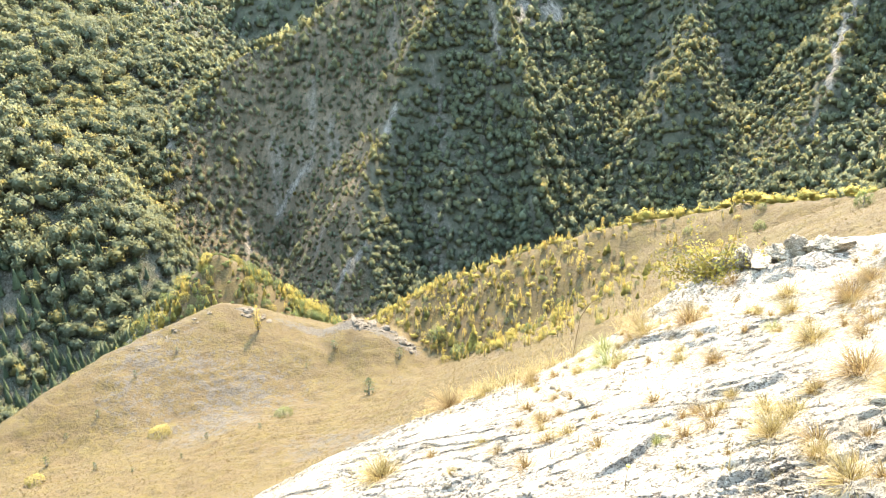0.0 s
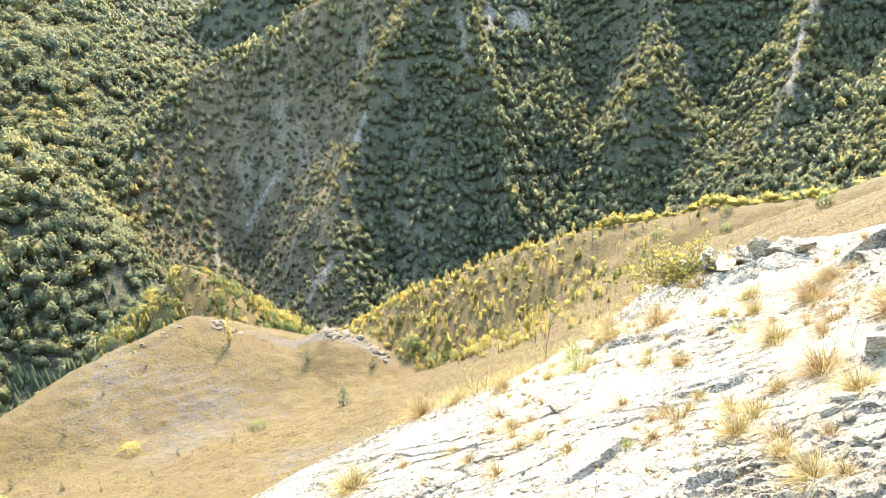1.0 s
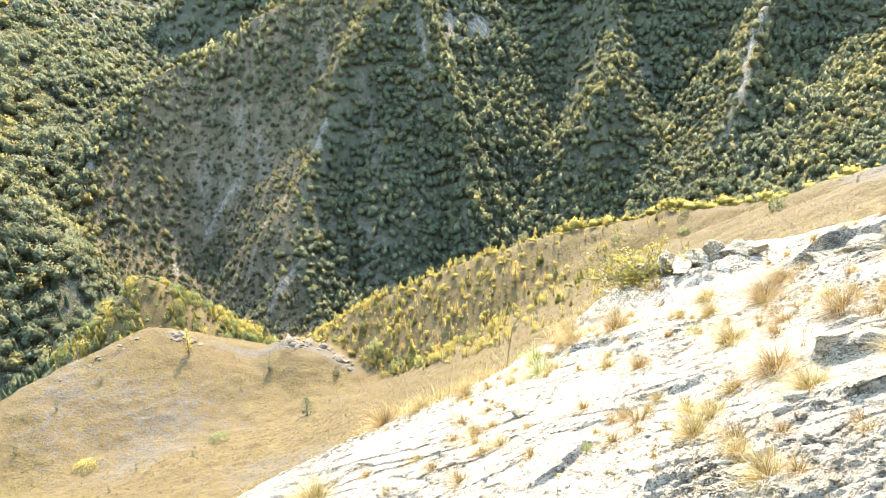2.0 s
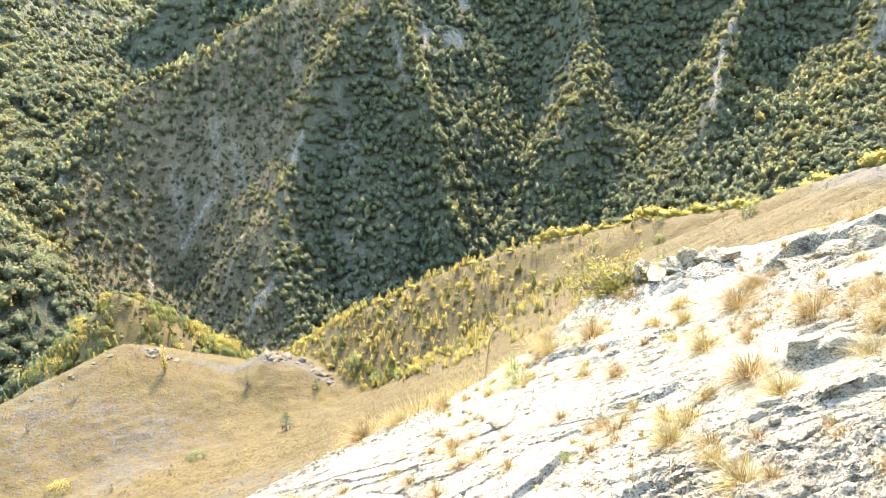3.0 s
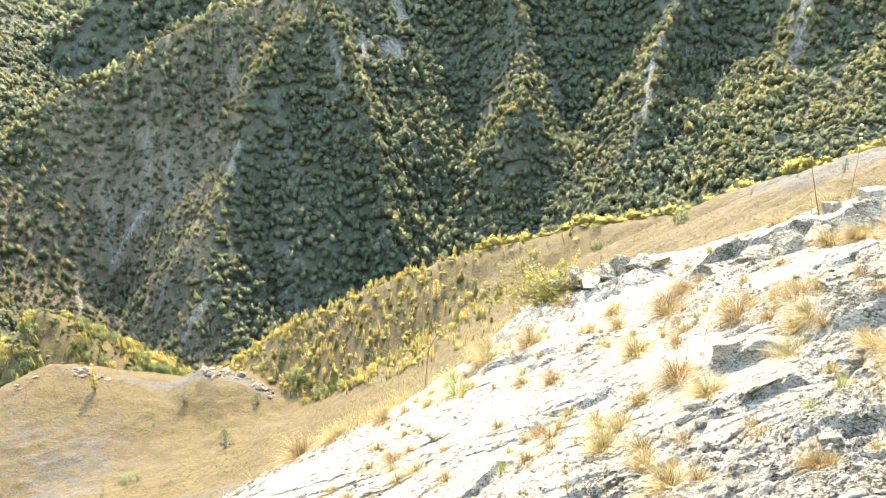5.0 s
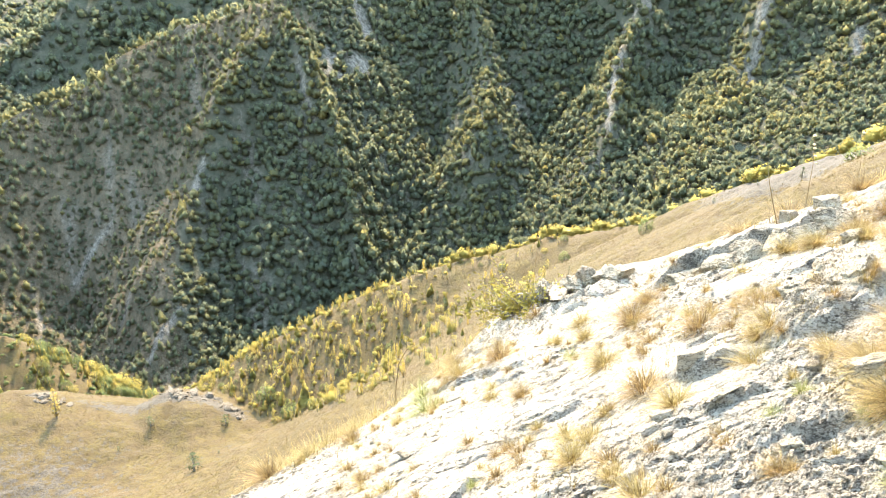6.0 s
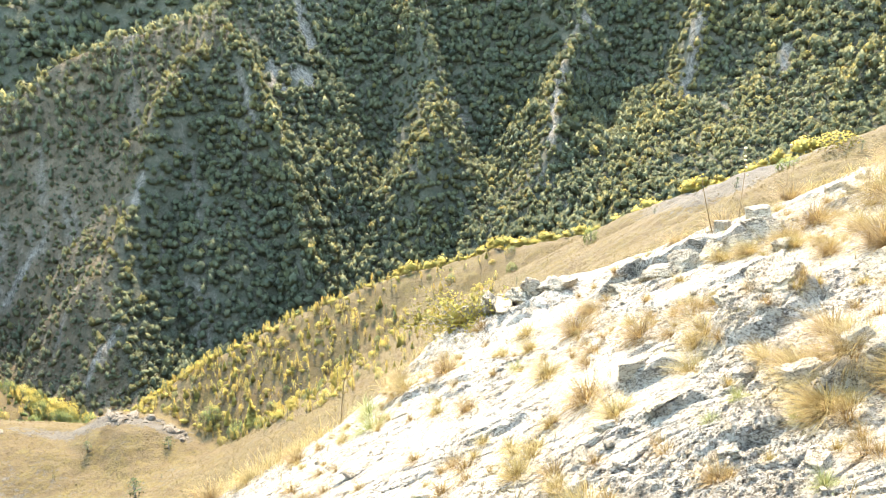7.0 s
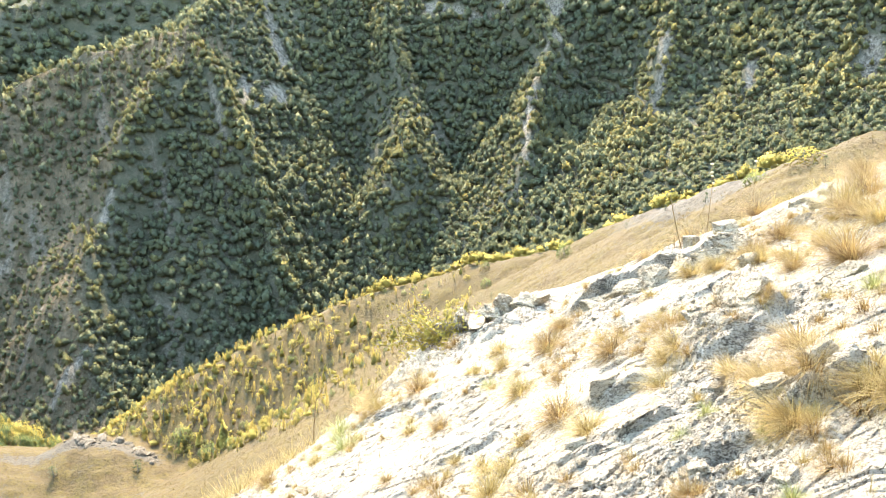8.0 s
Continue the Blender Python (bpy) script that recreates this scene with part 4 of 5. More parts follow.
def clump(n, rng):
    """A low fan of dry blades, of unit height."""
    a = rng.uniform(0, 2 * math.pi, n)
    out = np.stack([np.cos(a), np.sin(a), np.zeros(n)], -1)
    side = np.stack([-np.sin(a), np.cos(a), np.zeros(n)], -1)
    tip = out * rng.uniform(0.3, 1.1, n)[:, None] + np.array([0, 0, 1.0]) * rng.uniform(0.5, 1.0, n)[:, None]
    return np.stack([out * 0.1 - side * 0.2, out * 0.1 + side * 0.2, tip], 1)


MAT_SWARD = leaf_material("dry_sward", (0.046, 0.031, 0.009), (0.092, 0.065, 0.019), (0.145, 0.107, 0.034))
mt = np.clip(0.5 + 0.9 * fbm(M[:, 0], M[:, 1], 14, 3, 131) + rng.normal(0, 0.22, len(M)), 0, 1)
woods("meadow_grass", M[:, 0], M[:, 1], land(M[:, 0], M[:, 1]) - 0.02, rng.uniform(0.12, 0.30, len(M)) * np.interp(np.hypot(M[:, 0], M[:, 1]), [52, 95], [0.5, 1.0]), mt, [spray_kit(clump(7, rng), -1.2) for _ in range(6)], MAT_SWARD, "coarse dry yellow grass covering the meadow", rng)["category"] = "grass"

# ---- stones ----
def ico(level):
    bm = bmesh.new()
    bmesh.ops.create_icosphere(bm, subdivisions=level, radius=1.0)
    v = np.array([vv.co[:] for vv in bm.verts])
    fc = [tuple(x.index for x in f.verts) for f in bm.faces]
    bm.free()
    return v, fc


ICO = {k: ico(k) for k in (1, 2, 4, 5)}


def stone_shape(rng, level, cuts=13, rough=0.05, boxy=False):
    """A broken block: a ball cut by random planes, then roughened."""
    u, fc = ICO[level]
    n = rng.normal(size=(cuts, 3))
    n /= np.linalg.norm(n, axis=1)[:, None]
    n = np.concatenate([n, [[0, 0, 1], [0, 0, -1]]])
    d = np.r_[rng.uniform(0.55, 0.95, cuts), rng.uniform(0.6, 0.8), 0.7]
    if boxy:
        # faces that keep to the joints of the rock, with a few corners knocked off
        box = np.concatenate([np.eye(3), -np.eye(3)]) + 0.16 * rng.normal(size=(6, 3))
        n = np.concatenate([box / np.linalg.norm(box, axis=1)[:, None], n[:5]])
        d = np.r_[rng.uniform(0.52, 0.74, 6), rng.uniform(0.72, 0.95, 5)]
    c = u @ n.T
    r = np.min(np.where(c > 0.05, d / np.maximum(c, 0.05), 9), axis=1)
    s = rng.uniform(0, 50)
    r = r * (1 + rough * 2 * fbm(u[:, 0] * 2 + s + u[:, 2], u[:, 1] * 2 - u[:, 2] * 1.3, 0.7, 4, 5))
    if level >= 4:
        seeds = rng.normal(size=(70, 3))
        seeds /= np.linalg.norm(seeds, axis=1)[:, None]
        warp = u + 0.10 * np.stack([fbm(u[:, 1] + s, u[:, 2], 0.35, 3, 3), fbm(u[:, 2] + s, u[:, 0], 0.35, 3, 4), fbm(u[:, 0] + s, u[:, 1], 0.35, 3, 6)], -1)
        chip = np.argmax(warp @ seeds.T, axis=1)
        r = r * (1 + rng.uniform(-0.10, 0.07, 70)[chip])
        layers = np.abs(((u[:, 2] * r * 5 + 1.2 * fbm(u[:, 0] + s, u[:, 1], 0.8, 3, 7)) % 1.0) - 0.5)
        r = r * (1 - rough * 0.5 * smooth(0.18, 0.02, layers)) + rough * 0.35 * fbm(u[:, 0] * 9 + s, u[:, 1] * 9 + u[:, 2] * 7, 1.0, 3, 9)
    return u * r[:, None], fc


# darker copy of the limestone: shade on the crest rocks' near faces, as tint
MAT_CREST = rock_material("shade_grey_limestone", (0.34, 0.31, 0.27))
MAT_STONE = rock_material("grey_limestone", (1.0, 0.95, 0.86))


def rz(x, y):
    return float(rock_height(np.array([x]), np.array([y]))[0])


def boulder(x, y, size, label, turn=0.0, tip=(0.0, 0.0), lift=0.25, seed=0, rough=0.06, name="boulder", level=5, category="rock"):
    r = np.random.default_rng(300 + seed)
    v, fc = stone_shape(r, level, 12, rough, label in (BLOCK, CRUMB))
    me = raw_mesh(name, v * np.array(size), fc, MAT_STONE, smooth_faces=False)
    ob = tagged(new(name, me), label, category)
    ob.matrix_basis = Matrix.LocRotScale((x, y, rz(x, y) + lift * size[2]), Euler((radians(tip[0]), radians(tip[1]), radians(turn))), None)
    return ob


BLOCK = "broken block of grey limestone set in the slope"
LEDGE = "tall broken block in a fractured limestone ledge"
CRUMB = "crumbling block of layered limestone on the slope"
JAG = "jagged grey limestone outcrop with dark hollows"
for k, row in enumerate((
        (3.02, 6.72, (0.22, 0.18, 0.22), 10, (-6, -8), 0.7, JAG),
        (3.16, 6.60, (0.26, 0.20, 0.28), 55, (-4, -10), 0.7, JAG),
        (3.30, 6.50, (0.20, 0.22, 0.20), -20, (-8, -6), 0.6, JAG),
        (3.40, 6.36, (0.24, 0.18, 0.20), 80, (-8, -20), 0.6, JAG),
        (3.56, 6.34, (0.26, 0.20, 0.26), 30, (-4, -12), 0.65, JAG),
        (3.72, 6.22, (0.22, 0.18, 0.20), -40, (-8, -10), 0.6, JAG),
        (3.86, 6.14, (0.16, 0.14, 0.13), 15, (-8, -10), 0.6, JAG),
        (4.86, 5.02, (0.26, 0.18, 0.20), 12, (-12, -16), 0.5, BLOCK),
        (5.10, 4.86, (0.30, 0.20, 0.20), -30, (-16, -14), 0.5, BLOCK),
        (4.42, 3.92, (0.20, 0.15, 0.15), 20, (-10, -10), 0.45, BLOCK),
        (2.28, 2.58, (0.17, 0.10, 0.05), -16, (-14, -20), 0.3, "flat limestone slab lying on the rock"),
        (5.55, 4.25, (0.26, 0.20, 0.16), 14, (-10, -20), 0.3, BLOCK),
        (5.9, 4.75, (0.26, 0.2, 0.15), -8, (-10, -20), 0.4, BLOCK),
        (6.05, 4.6, (0.24, 0.18, 0.14), 30, (-10, -20), 0.5, BLOCK),
        (4.05, 2.78, (0.17, 0.15, 0.13), 0, (-10, -14), 0.3, "pale rounded limestone boulder beside dry grass"),
        (2.2, 1.62, (0.16, 0.12, 0.07), 24, (-16, -20), 0.3, BLOCK),
        (2.12, 1.95, (0.13, 0.10, 0.06), -30, (-16, -20), 0.3, BLOCK),
        (2.34, 2.08, (0.10, 0.045, 0.035), 40, (-10, -20), 0.3, "dark splinter of limestone lying loose"),
        (2.75, 7.1, (0.20, 0.16, 0.16), 0, (0, -10), 0.3, BLOCK),
        (3.36, 2.98, (0.52, 0.42, 0.34), 25, (-18, -22), 0.05, "weathered limestone hump pitted with hollows"),
        (3.20, 3.10, (0.34, 0.30, 0.28), 70, (-12, -18), 0.15, "weathered limestone hump pitted with hollows"),
        (3.90, 5.10, (0.42, 0.28, 0.20), -20, (-16, -14), -0.1, LEDGE),
        (4.10, 4.90, (0.30, 0.26, 0.26), -58, (-14, -8), -0.1, LEDGE),
        (4.25, 4.72, (0.36, 0.26, 0.34), -26, (-18, -10), -0.1, LEDGE),
        (4.43, 4.60, (0.28, 0.22, 0.40), -62, (-8, -20), -0.1, LEDGE),
        (4.58, 4.46, (0.36, 0.28, 0.34), -30, (-20, -8), -0.1, LEDGE),
        (4.78, 4.38, (0.32, 0.24, 0.36), -50, (-10, -16), -0.1, LEDGE),
        (2.60, 2.06, (0.26, 0.20, 0.17), -36, (-18, -20), 0.1, BLOCK),
        (2.76, 1.96, (0.24, 0.18, 0.16), -20, (-18, -24), 0.1, BLOCK),
        (2.52, 3.12, (0.26, 0.18, 0.14), -40, (-18, -22), 0.05, BLOCK),
        (1.94, 2.66, (0.19, 0.13, 0.09), 10, (-18, -22), 0.1, CRUMB),
        (1.84, 2.57, (0.14, 0.09, 0.07), 60, (-18, -24), 0.1, CRUMB),
        (2.06, 2.70, (0.15, 0.11, 0.07), -30, (-18, -22), 0.1, CRUMB))):
    x, y, sz3, turn, tip, lift, label = row
    boulder(x, y, tuple((0.62 if label in (JAG, LEDGE, CRUMB) else 0.5) * q for q in sz3), label, turn, tip, lift, k, 0.11 if label == JAG else 0.06)

# rocks along the crest of the knoll
r8 = np.random.default_rng(81)
for k in range(110):
    b = r8.uniform(-9.2, -2.6) if k < 60 else (r8.uniform(-18.2, -16.0) if k < 92 else r8.uniform(-27, -21))
    d = np.interp(b, [-28.9, -20, -16.3, -12.4, -7.8, -2.4], [135, 145, 143, 140, 140, 133]) - r8.uniform(-1.0, 3.0)
    x, y, _ = polar(b, d, 0)
    v, fc = stone_shape(r8, 2, 12, 0.06)
    q = (0.35 + 1.25 * r8.uniform() ** 2.2) * (1.0 if k < 92 else 0.6)
    ob = tagged(new("crest_rock", raw_mesh("crest_rock", v, fc, MAT_CREST)), "grey limestone rock breaking out of the grassy knoll", "rock", "rocks on the knoll")
    ob.matrix_basis = Matrix.LocRotScale((x, y, float(land(np.array([x]), np.array([y]))[0]) - 0.35 * q), Euler((r8.uniform(-0.3, 0.3), r8.uniform(-0.3, 0.3), r8.uniform(0, 6))), (q, q * 0.8, q * r8.uniform(0.7, 1.2)))

# loose stones, each lying on the rock
rng = np.random.default_rng(23)
STONES = []
for k in range(6):
    v, fc = stone_shape(rng, 2, 10, 0.05)
    STONES.append(raw_mesh("loose_stone", v, fc, MAT_STONE))
places = [(1.03, 4.22, 0.07), (0.97, 4.6, 0.05)]
while len(places) < 110:
    b, d = radians(rng.uniform(-14, 60)), rng.uniform(2.2, 6.2)
    x, y = d * math.sin(b), d * math.cos(b)
    if rough_places(np.array([x]), np.array([y]))[0] > 0.4 or rng.uniform() < 0.15:
        places.append((x, y, rng.uniform(0.012, 0.04)))
for k, (x, y, r) in enumerate(places):
    ob = tagged(new("loose_stone", STONES[k % 6]), "small grey limestone stone lying loose on the rock", "stone", "loose stones")
    ob.matrix_basis = Matrix.LocRotScale((x, y, rz(x, y) + 0.25 * r), Euler((rng.uniform(-0.5, 0.2), rng.uniform(-0.5, 0.2), rng.uniform(0, 6))), (r, r * rng.uniform(0.5, 0.9), r * rng.uniform(0.3, 0.6)))

# gravel
G = scatter(-30, 62, 1.6, 7.5, 0.05, 0.11, rng)
gw = 0.5 * rough_places(G[:, 0], G[:, 1]) + fbm(G[:, 0], G[:, 1], 0.25, 2, 95)
gw = gw + 0.3 * smooth(1.0, 0.4, np.hypot(G[:, 0] - 1.15, G[:, 1] - 2.75))
G = G[gw > 0.35 + rng.uniform(-0.1, 0.25, len(G))]
gz = rock_height(G[:, 0], G[:, 1])
gv, gf = [], []
BITS = [stone_shape(rng, 1, 7, 0.0) for _ in range(5)]
for i in range(len(G)):
    v, fc = BITS[i % 5]
    s = rng.uniform(0.006, 0.022)
    c, q = math.cos(i), math.sin(i)
    w = np.stack([v[:, 0] * c - v[:, 1] * q, (v[:, 0] * q + v[:, 1] * c) * 0.8, v[:, 2] * 0.6], -1) * s + np.array([G[i, 0], G[i, 1], gz[i] + 0.2 * s])
    n = 42 if len(v) == 42 else len(v)
    gf += [tuple(a + len(gv) for a in f) for f in fc]
    gv += list(w)
tagged(new("gravel", raw_mesh("gravel", gv, gf, MAT_STONE)), "fine broken limestone gravel in the hollows of the rock", "gravel", kind="stuff")


# ---- grasses ----
def grass_material(name, stops):
    m = Mat(name, 0.65, 0.45)
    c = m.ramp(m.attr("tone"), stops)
    return m.done(c)


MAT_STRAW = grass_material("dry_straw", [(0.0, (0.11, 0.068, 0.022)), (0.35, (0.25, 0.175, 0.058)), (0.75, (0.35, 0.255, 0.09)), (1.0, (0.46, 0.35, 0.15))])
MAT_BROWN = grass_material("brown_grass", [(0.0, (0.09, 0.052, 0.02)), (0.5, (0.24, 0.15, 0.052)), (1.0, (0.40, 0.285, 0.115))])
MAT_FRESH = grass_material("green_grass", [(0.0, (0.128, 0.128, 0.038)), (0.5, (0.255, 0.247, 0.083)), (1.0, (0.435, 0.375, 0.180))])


def blades(n, rng, height=1.0, spread=0.55, width=0.012, droop=0.6, lean=(0.0, 0.0)):
    """Bent blades from one root, of about unit height: vertices, faces, a tone for each face."""
    v, fc, tone = [], [], []
    for _ in range(n):
        a = rng.uniform(0, 2 * math.pi)
        out = Vector((math.cos(a), math.sin(a), 0))
        side = Vector((-math.sin(a), math.cos(a), 0))
        root = out * rng.uniform(0, 0.22) * spread + side * rng.normal(0, 0.05)
        ln = height * rng.uniform(0.5, 1.1)
        tilt = abs(rng.normal(0.15, 0.55)) * spread * 1.6
        bend = rng.uniform(0.1, 1.0) * droop
        w = width * rng.uniform(0.6, 1.3)
        t = float(np.clip(rng.normal(0.55, 0.25), 0, 1))
        p = root.copy()
        ang = tilt
        base = len(v)
        for s in range(4):
            ww = w * (1 - s / 3.4)
            v += [p - side * ww, p + side * ww]
            p = p + (out * math.sin(ang) + Vector((lean[0], lean[1], 0)) * 0.3 * s / 3 + Vector((0, 0, math.cos(ang)))) * (ln / 4)
            ang += bend * 0.55
        v.append(p)
        for s in range(3):
            i = base + 2 * s
            fc.append((i, i + 1, i + 3, i + 2))
        fc.append((base + 6, base + 7, base + 8))
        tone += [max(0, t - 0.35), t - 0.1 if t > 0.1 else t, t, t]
    return v, fc, tone


def tuft_mesh(name, material, seed, n, **kw):
    v, fc, tone = blades(n, np.random.default_rng(seed), **kw)
    return raw_mesh(name, v, fc, material, tone)


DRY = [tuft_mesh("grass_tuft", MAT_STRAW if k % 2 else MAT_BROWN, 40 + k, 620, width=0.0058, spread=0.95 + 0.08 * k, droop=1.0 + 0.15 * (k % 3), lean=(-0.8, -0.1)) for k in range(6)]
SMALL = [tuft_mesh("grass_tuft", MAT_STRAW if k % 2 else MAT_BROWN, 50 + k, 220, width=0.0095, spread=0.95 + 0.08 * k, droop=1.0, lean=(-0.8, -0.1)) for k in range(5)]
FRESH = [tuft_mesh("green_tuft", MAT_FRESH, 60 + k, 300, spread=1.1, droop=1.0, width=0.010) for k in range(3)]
TUFTS_A = [(0.06, 5.6, .42), (.4, 5.5, .3), (.8, 5.3, .27), (1.17, 5.1, .2), (1.88, 5.65, .34), (2.01, 6.2, .36), (2.21, 5.45, .41), (1.76, 5.64, .17), (1.2, 5.19, .17), (1.56, 5.08, .12), (1.65, 4.73, .15), (1.8, 4.5, .23), (1.92, 4.19, .24), (2.13, 4.97, .18), (1.38, 3.78, .18), (1.71, 3.43, .15),
           (2.92, 5.22, .3), (2.73, 4.78, .28), (2.43, 3.93, .36), (3.04, 4.58, .46), (2.28, 3.21, .37), (1.63, 2.81, .27), (1.71, 2.59, .21), (1.6, 2.16, .36), (.91, 3.3, .19), (2.85, 6.23, .19), (-.45, 4.03, .39), (.5, 3.34, .2), (.69, 3.7, .19), (.28, 4.03, .17), (.87, 5.85, .21), (-.08, 4.11, .15), (.06, 3.6, .1)]
TUFTS_B = [(2.98, 3.67, .37), (3.32, 3.54, .32), (2.93, 3.08, .24), (2.72, 2.84, .3), (2.21, 2.81, .3), (2.12, 2.33, .17), (2.0, 1.86, .25), (3.19, 2.42, .32), (2.83, 2.34, .25), (2.16, 1.78, .1), (2.3, 1.62, .13), (2.38, 1.6, .14), (3.7, 2.66, .18), (2.86, 1.78, .2), (2.61, 2.47, .12),
           (5.37, 3.87, .6), (4.38, 3.08, .55), (4.96, 4.07, .45), (6.79, 4.8, .5), (4.68, 5.72, .22), (5.62, 5.1, .24), (5.73, 3.92, .5), (2.9, 2.58, .22), (3.08, 2.89, .2), (5.4, 5.6, .42), (6.1, 5.4, .5), (5.0, 5.8, .34),
           (5.2, 3.6, .5), (5.6, 3.5, .55), (6.0, 4.2, .5), (6.3, 4.4, .55), (5.0, 3.3, .45), (6.6, 4.3, .5), (5.9, 3.7, .55), (4.7, 3.5, .4)]
GREENS = [(1.42, 5.1, .38), (2.43, 1.92, .14), (2.09, 1.49, .15), (3.82, 2.49, .22), (2.29, 2.23, .12), (2.48, 4.53, .16), (1.18, 3.1, .1), (1.53, 5.68, .34), (2.5, 2.3, .12), (.55, 2.7, .12)]
rng = np.random.default_rng(31)
MORE = []
while len(MORE) < 215:
    b, d = radians(rng.uniform(2, 60)), rng.uniform(2.3, 7.0)
    x, y = d * math.sin(b), d * math.cos(b)
    if brow(x, y) < -0.2 and fbm(np.array([x]), np.array([y]), 0.8, 3, 97)[0] + 0.12 * (x > 2.6) > rng.uniform(-0.05, 0.3):
        MORE.append((x, y, rng.uniform(0.08, 0.22)))
extra = 0
while extra < 46:
    b, d = radians(rng.uniform(34, 60)), rng.uniform(2.9, 6.2)
    x, y = d * math.sin(b), d * math.cos(b)
    if brow(x, y) < -0.3 and fbm(np.array([x]), np.array([y]), 0.9, 3, 96)[0] > rng.uniform(-0.1, 0.25):
        MORE.append((x, y, rng.uniform(0.2, 0.34)))
        extra += 1
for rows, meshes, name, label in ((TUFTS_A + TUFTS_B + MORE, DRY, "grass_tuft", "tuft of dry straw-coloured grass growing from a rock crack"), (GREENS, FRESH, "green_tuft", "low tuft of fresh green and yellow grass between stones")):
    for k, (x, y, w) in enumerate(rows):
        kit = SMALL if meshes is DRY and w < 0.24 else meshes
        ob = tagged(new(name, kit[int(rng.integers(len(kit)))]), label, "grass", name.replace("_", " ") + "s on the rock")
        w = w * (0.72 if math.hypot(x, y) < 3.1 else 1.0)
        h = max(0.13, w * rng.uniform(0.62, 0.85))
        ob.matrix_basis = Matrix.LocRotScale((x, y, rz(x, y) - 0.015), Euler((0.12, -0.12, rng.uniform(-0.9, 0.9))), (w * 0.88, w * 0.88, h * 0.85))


def strewn(name, pts, zs, heights, material, label, seed, blades_each=9, spread=0.8, width=0.014):
    """Sparse small grass over a stretch of ground, as one mesh."""
    r = np.random.default_rng(seed)
    kit = [blades(blades_each, r, spread=spread, droop=0.8, width=width) for _ in range(8)]
    kit = [(np.array([p[:] for p in v]), fc, tone) for v, fc, tone in kit]
    vv, ff, tt, n = [], [], [], 0
    for i, (x, y) in enumerate(pts):
        v, fc, tone = kit[i % 8]
        c, s = math.cos(i * 2.4), math.sin(i * 2.4)
        h = heights[i]
        vv.append(np.stack([(v[:, 0] * c - v[:, 1] * s) * h + x, (v[:, 0] * s + v[:, 1] * c) * h + y, v[:, 2] * h + zs[i]], -1))
        ff += [tuple(a + n for a in f) for f in fc]
        tt += tone
        n += len(v)
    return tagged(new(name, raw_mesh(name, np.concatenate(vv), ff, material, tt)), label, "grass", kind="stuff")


W = scatter(-30, 61, 1.7, 7.0, 0.09, 0.17, rng)
W = W[fbm(W[:, 0], W[:, 1], 0.7, 3, 97) > rng.uniform(-0.05, 0.3, len(W))]
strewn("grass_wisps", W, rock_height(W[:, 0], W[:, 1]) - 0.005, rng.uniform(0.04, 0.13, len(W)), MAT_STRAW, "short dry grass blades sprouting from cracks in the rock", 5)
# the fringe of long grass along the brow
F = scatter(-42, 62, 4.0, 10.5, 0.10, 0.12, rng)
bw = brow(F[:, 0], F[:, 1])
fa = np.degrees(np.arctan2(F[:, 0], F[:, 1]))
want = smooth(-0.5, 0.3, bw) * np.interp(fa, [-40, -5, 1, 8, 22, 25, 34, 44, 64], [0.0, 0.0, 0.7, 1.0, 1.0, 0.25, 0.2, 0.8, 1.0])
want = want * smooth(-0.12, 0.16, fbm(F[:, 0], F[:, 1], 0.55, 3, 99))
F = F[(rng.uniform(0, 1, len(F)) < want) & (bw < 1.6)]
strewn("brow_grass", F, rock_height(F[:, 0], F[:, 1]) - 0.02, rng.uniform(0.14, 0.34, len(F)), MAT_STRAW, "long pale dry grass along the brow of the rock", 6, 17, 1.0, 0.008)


# ---- the yellow-leaved shrub and single stalks ----
MAT_LEAFY = leaf_material("shrub_leaves", (0.285, 0.232, 0.038), (0.398, 0.315, 0.053), (0.495, 0.398, 0.090))


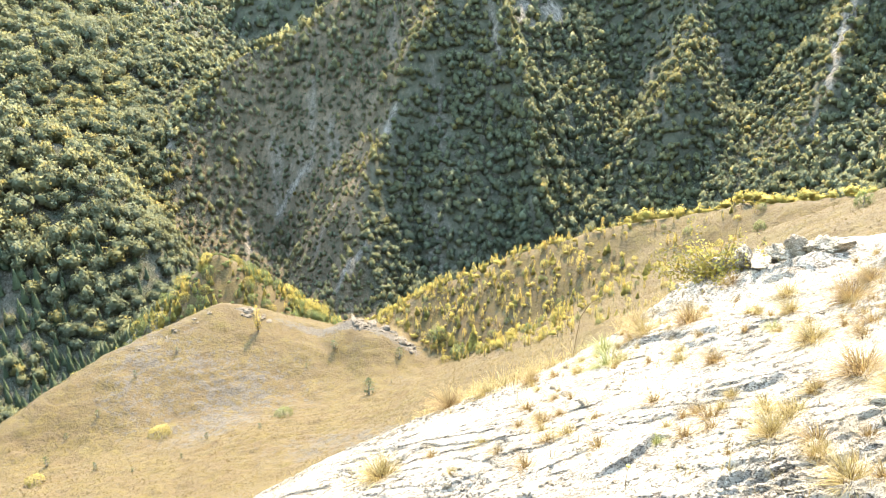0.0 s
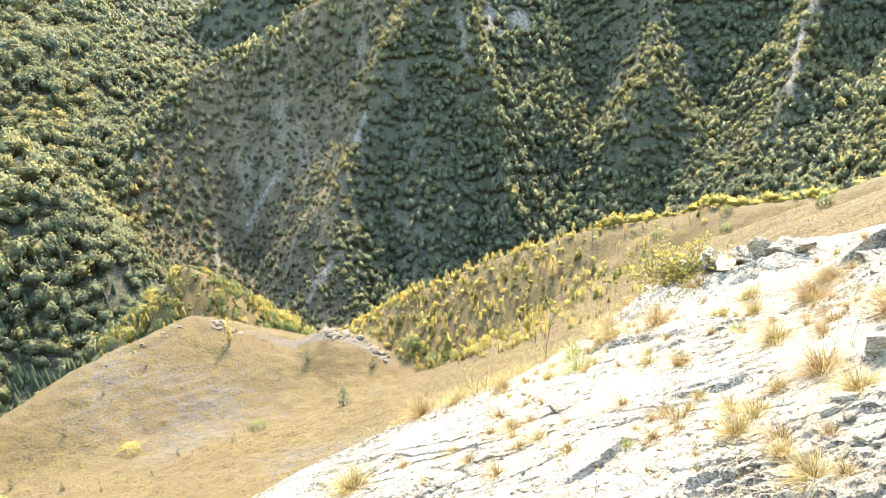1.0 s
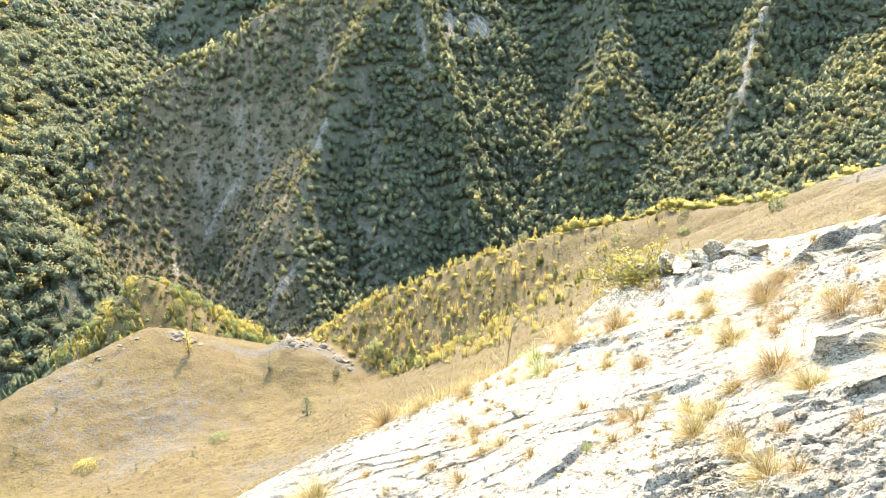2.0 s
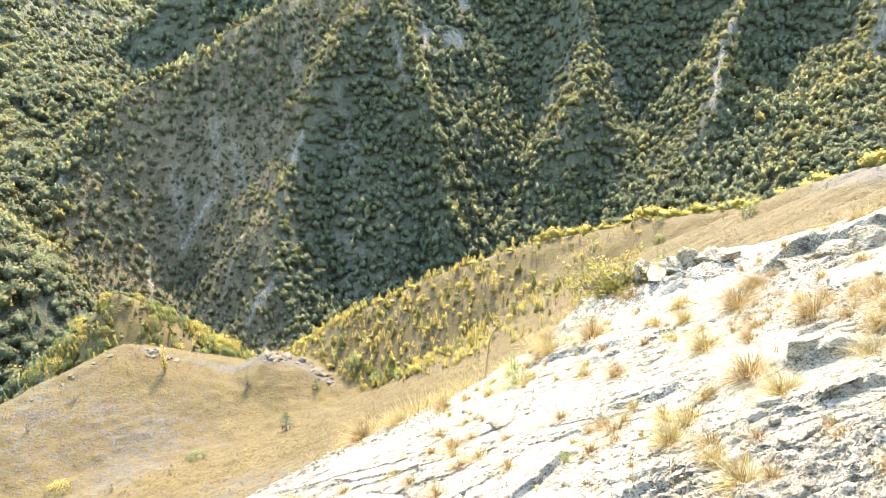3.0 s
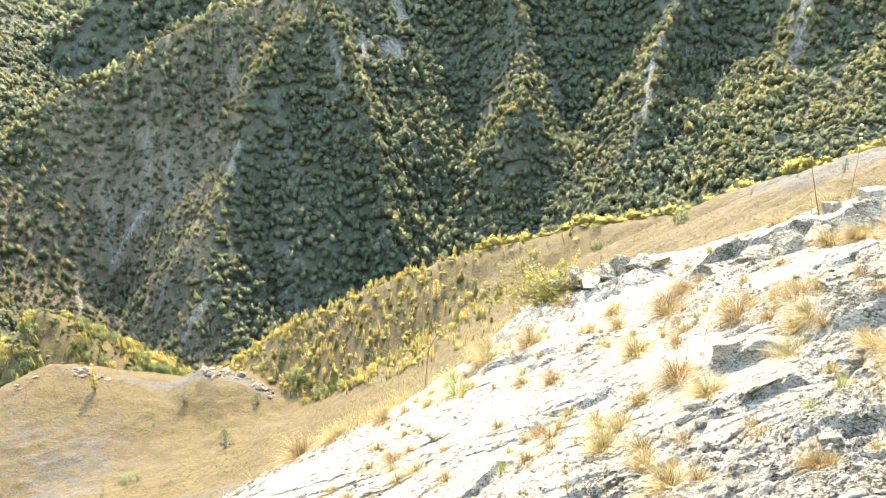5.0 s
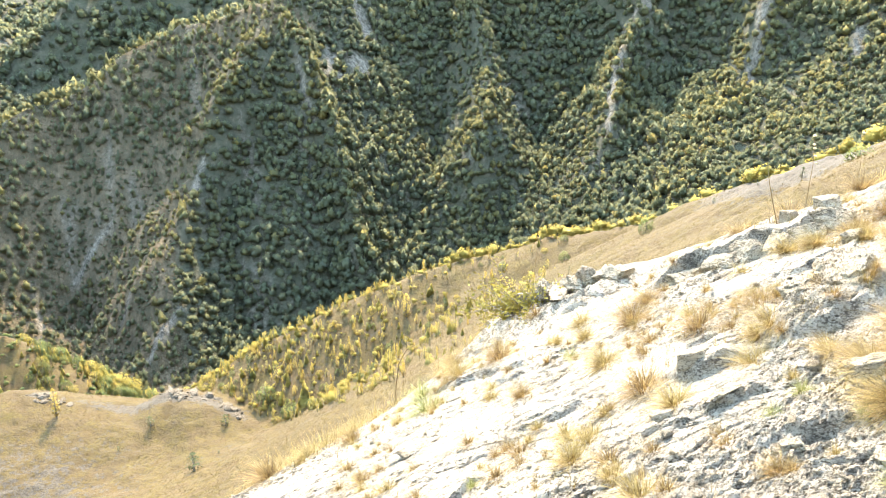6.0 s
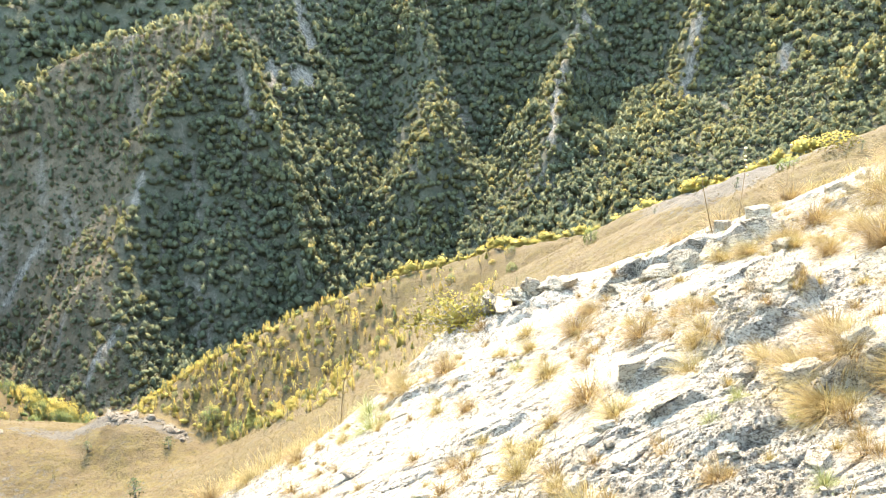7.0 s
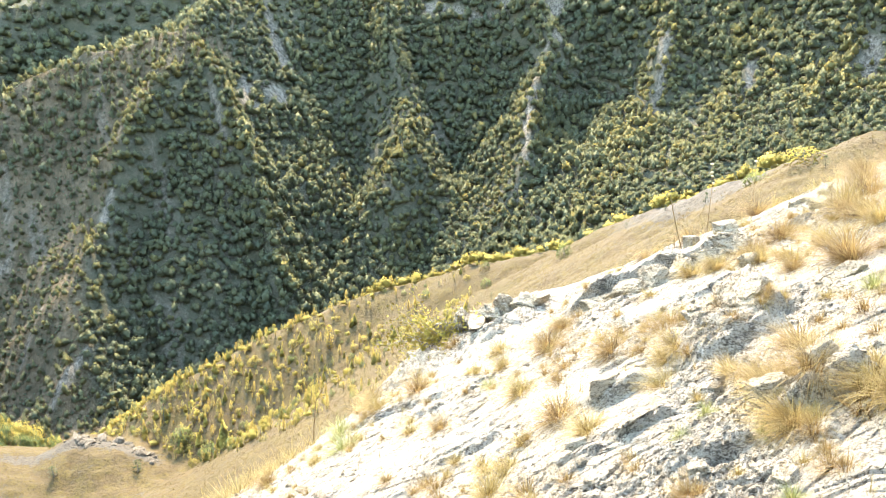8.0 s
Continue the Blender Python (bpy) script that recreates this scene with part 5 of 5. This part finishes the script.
def shrub():
    r = np.random.default_rng(77)
    root = tagged(new("leafy_shrub"), "low thorny shrub with small yellow-green leaves at the rock edge", "shrub")
    bx, by = 2.95, 6.75
    root.location = (bx, by, rz(bx, by))
    leaves, lf, lt = [], [], []
    for k in range(56):
        a = r.uniform(0, 6.28)
        ln = r.uniform(0.3, 0.72)
        up = r.uniform(0.35, 1.1)
        p = Vector((r.normal(0, 0.07), r.normal(0, 0.07), -0.03))
        way = Vector((math.cos(a), math.sin(a) * 0.7, up)).normalized()
        if k < 4:
            way, ln = Vector((-1.0, -0.15, 0.42 + 0.08 * k)).normalized(), 0.85
        path, rad = [p.copy()], [0.007]
        for s in range(6):
            way = (way + Vector((r.normal(0, 0.16), r.normal(0, 0.16), r.normal(-0.06, 0.12)))).normalized()
            p = p + way * ln / 6
            path.append(p.copy())
            rad.append(0.007 * (1 - (s + 1) / 6.6))
            if s > 0:
                for _ in range(9 if k > 3 else 5 + s):
                    q = p + Vector((r.normal(0, 0.045), r.normal(0, 0.045), r.normal(0.01, 0.04)))
                    t1 = Vector(r.normal(size=3)).normalized()
                    t2 = t1.orthogonal().normalized()
                    w = r.uniform(0.013, 0.025)
                    i = len(leaves)
                    leaves.extend([q - t1 * w, q + t2 * w * 0.55, q + t1 * w, q - t2 * w * 0.55])
                    lf.append((i, i + 1, i + 2, i + 3))
                    lt.append(r.uniform(0, 1))
        v, fc = stick(path, rad, 4)
        b = new("branch", raw_mesh("branch", v, fc, MAT_BARK))
        b.parent = root
    ob = new("leaves", raw_mesh("leaves", leaves, lf, MAT_LEAFY, lt))
    set_way(ob.data, growth(np.array([[p[:] for p in leaves[4 * i:4 * i + 4]] for i in range(len(lf))]), (0, 0, 0.1), 0.8))
    ob.parent = root


shrub()


def herb_material(name, colour):
    m = Mat(name, 0.7, 0.2)
    return m.done(m.mix(m.noise(40, 4), colour, tuple(c * 0.6 for c in colour)))


MAT_STALK = herb_material("dry_stalk", (0.26, 0.17, 0.08))
MAT_HEAD = herb_material("yellow_flower", (0.75, 0.55, 0.10))
MAT_SEED = herb_material("pale_seed_head", (0.62, 0.52, 0.30))


def stalk(name, label, x, y, path, thick, heads=(), head_mat=None, z=None):
    """A thin stem standing on the rock, with small heads at places along it."""
    root = tagged(new(name), label, "plant")
    root.location = (x, y, rz(x, y) - 0.02 if z is None else z)
    v, fc = stick(path, [thick * (1 - 0.6 * k / (len(path) - 1)) for k in range(len(path))], 5)
    st = new("stem", raw_mesh("stem", v, fc, MAT_STALK))
    st.parent = root
    for hx, hy, hz, r in heads:
        u, f = ICO[1]
        h = new("flower_head", raw_mesh("flower_head", u * np.array([r, r, r * 0.7]) + np.array([hx, hy, hz]), f, head_mat or MAT_HEAD))
        h.parent = root


stalk("bent_stalk", "tall bare bent stalk at the rock edge", 1.42, 6.5, [(0, 0, 0), (0.02, 0, 0.25), (0.05, 0, 0.5), (0.14, 0, 0.66), (0.26, 0, 0.72)], 0.007)
stalk("dry_stalk", "thin dark dry stalk leaning over the grass", 5.15, 5.45, [(0, 0, 0), (-0.08, 0, 0.2), (-0.17, 0, 0.45), (-0.22, 0, 0.62)], 0.007)
stalk("flower_stalk", "tall dry flower stalk with pale seed heads", 5.75, 5.75, [(0, 0, 0), (0, 0, 0.25), (0.01, 0, 0.5), (-0.02, 0, 0.78)], 0.005, [(-0.02, 0, 0.79, 0.022), (0, 0, 0.66, 0.02), (0.02, 0, 0.58, 0.02), (-0.01, 0, 0.7, 0.02), (0.05, 0, 0.5, 0.016)], MAT_SEED)
stalk("flower_stalk", "thin flower stalk with one pale yellow head", 6.2, 5.6, [(0, 0, 0), (0.02, 0, 0.3), (0.0, 0, 0.62)], 0.003, [(0, 0, 0.63, 0.02)], MAT_SEED)
stalk("flower_stalk", "short stalk with a small yellow flower among stones", 0.9, 2.72, [(0, 0, 0), (0.0, 0, 0.08), (0.005, 0, 0.15)], 0.002, [(0.005, 0, 0.155, 0.012)])
stalk("dry_stalk", "thin dark dry stalk with small dark heads behind the shrub", 3.15, 6.9, [(0, 0, 0), (0.02, 0, 0.35), (0.05, 0, 0.75)], 0.0025, [(0.05, 0, 0.76, 0.014), (0.0, 0, 0.7, 0.012), (0.09, 0, 0.72, 0.012)], MAT_STALK)
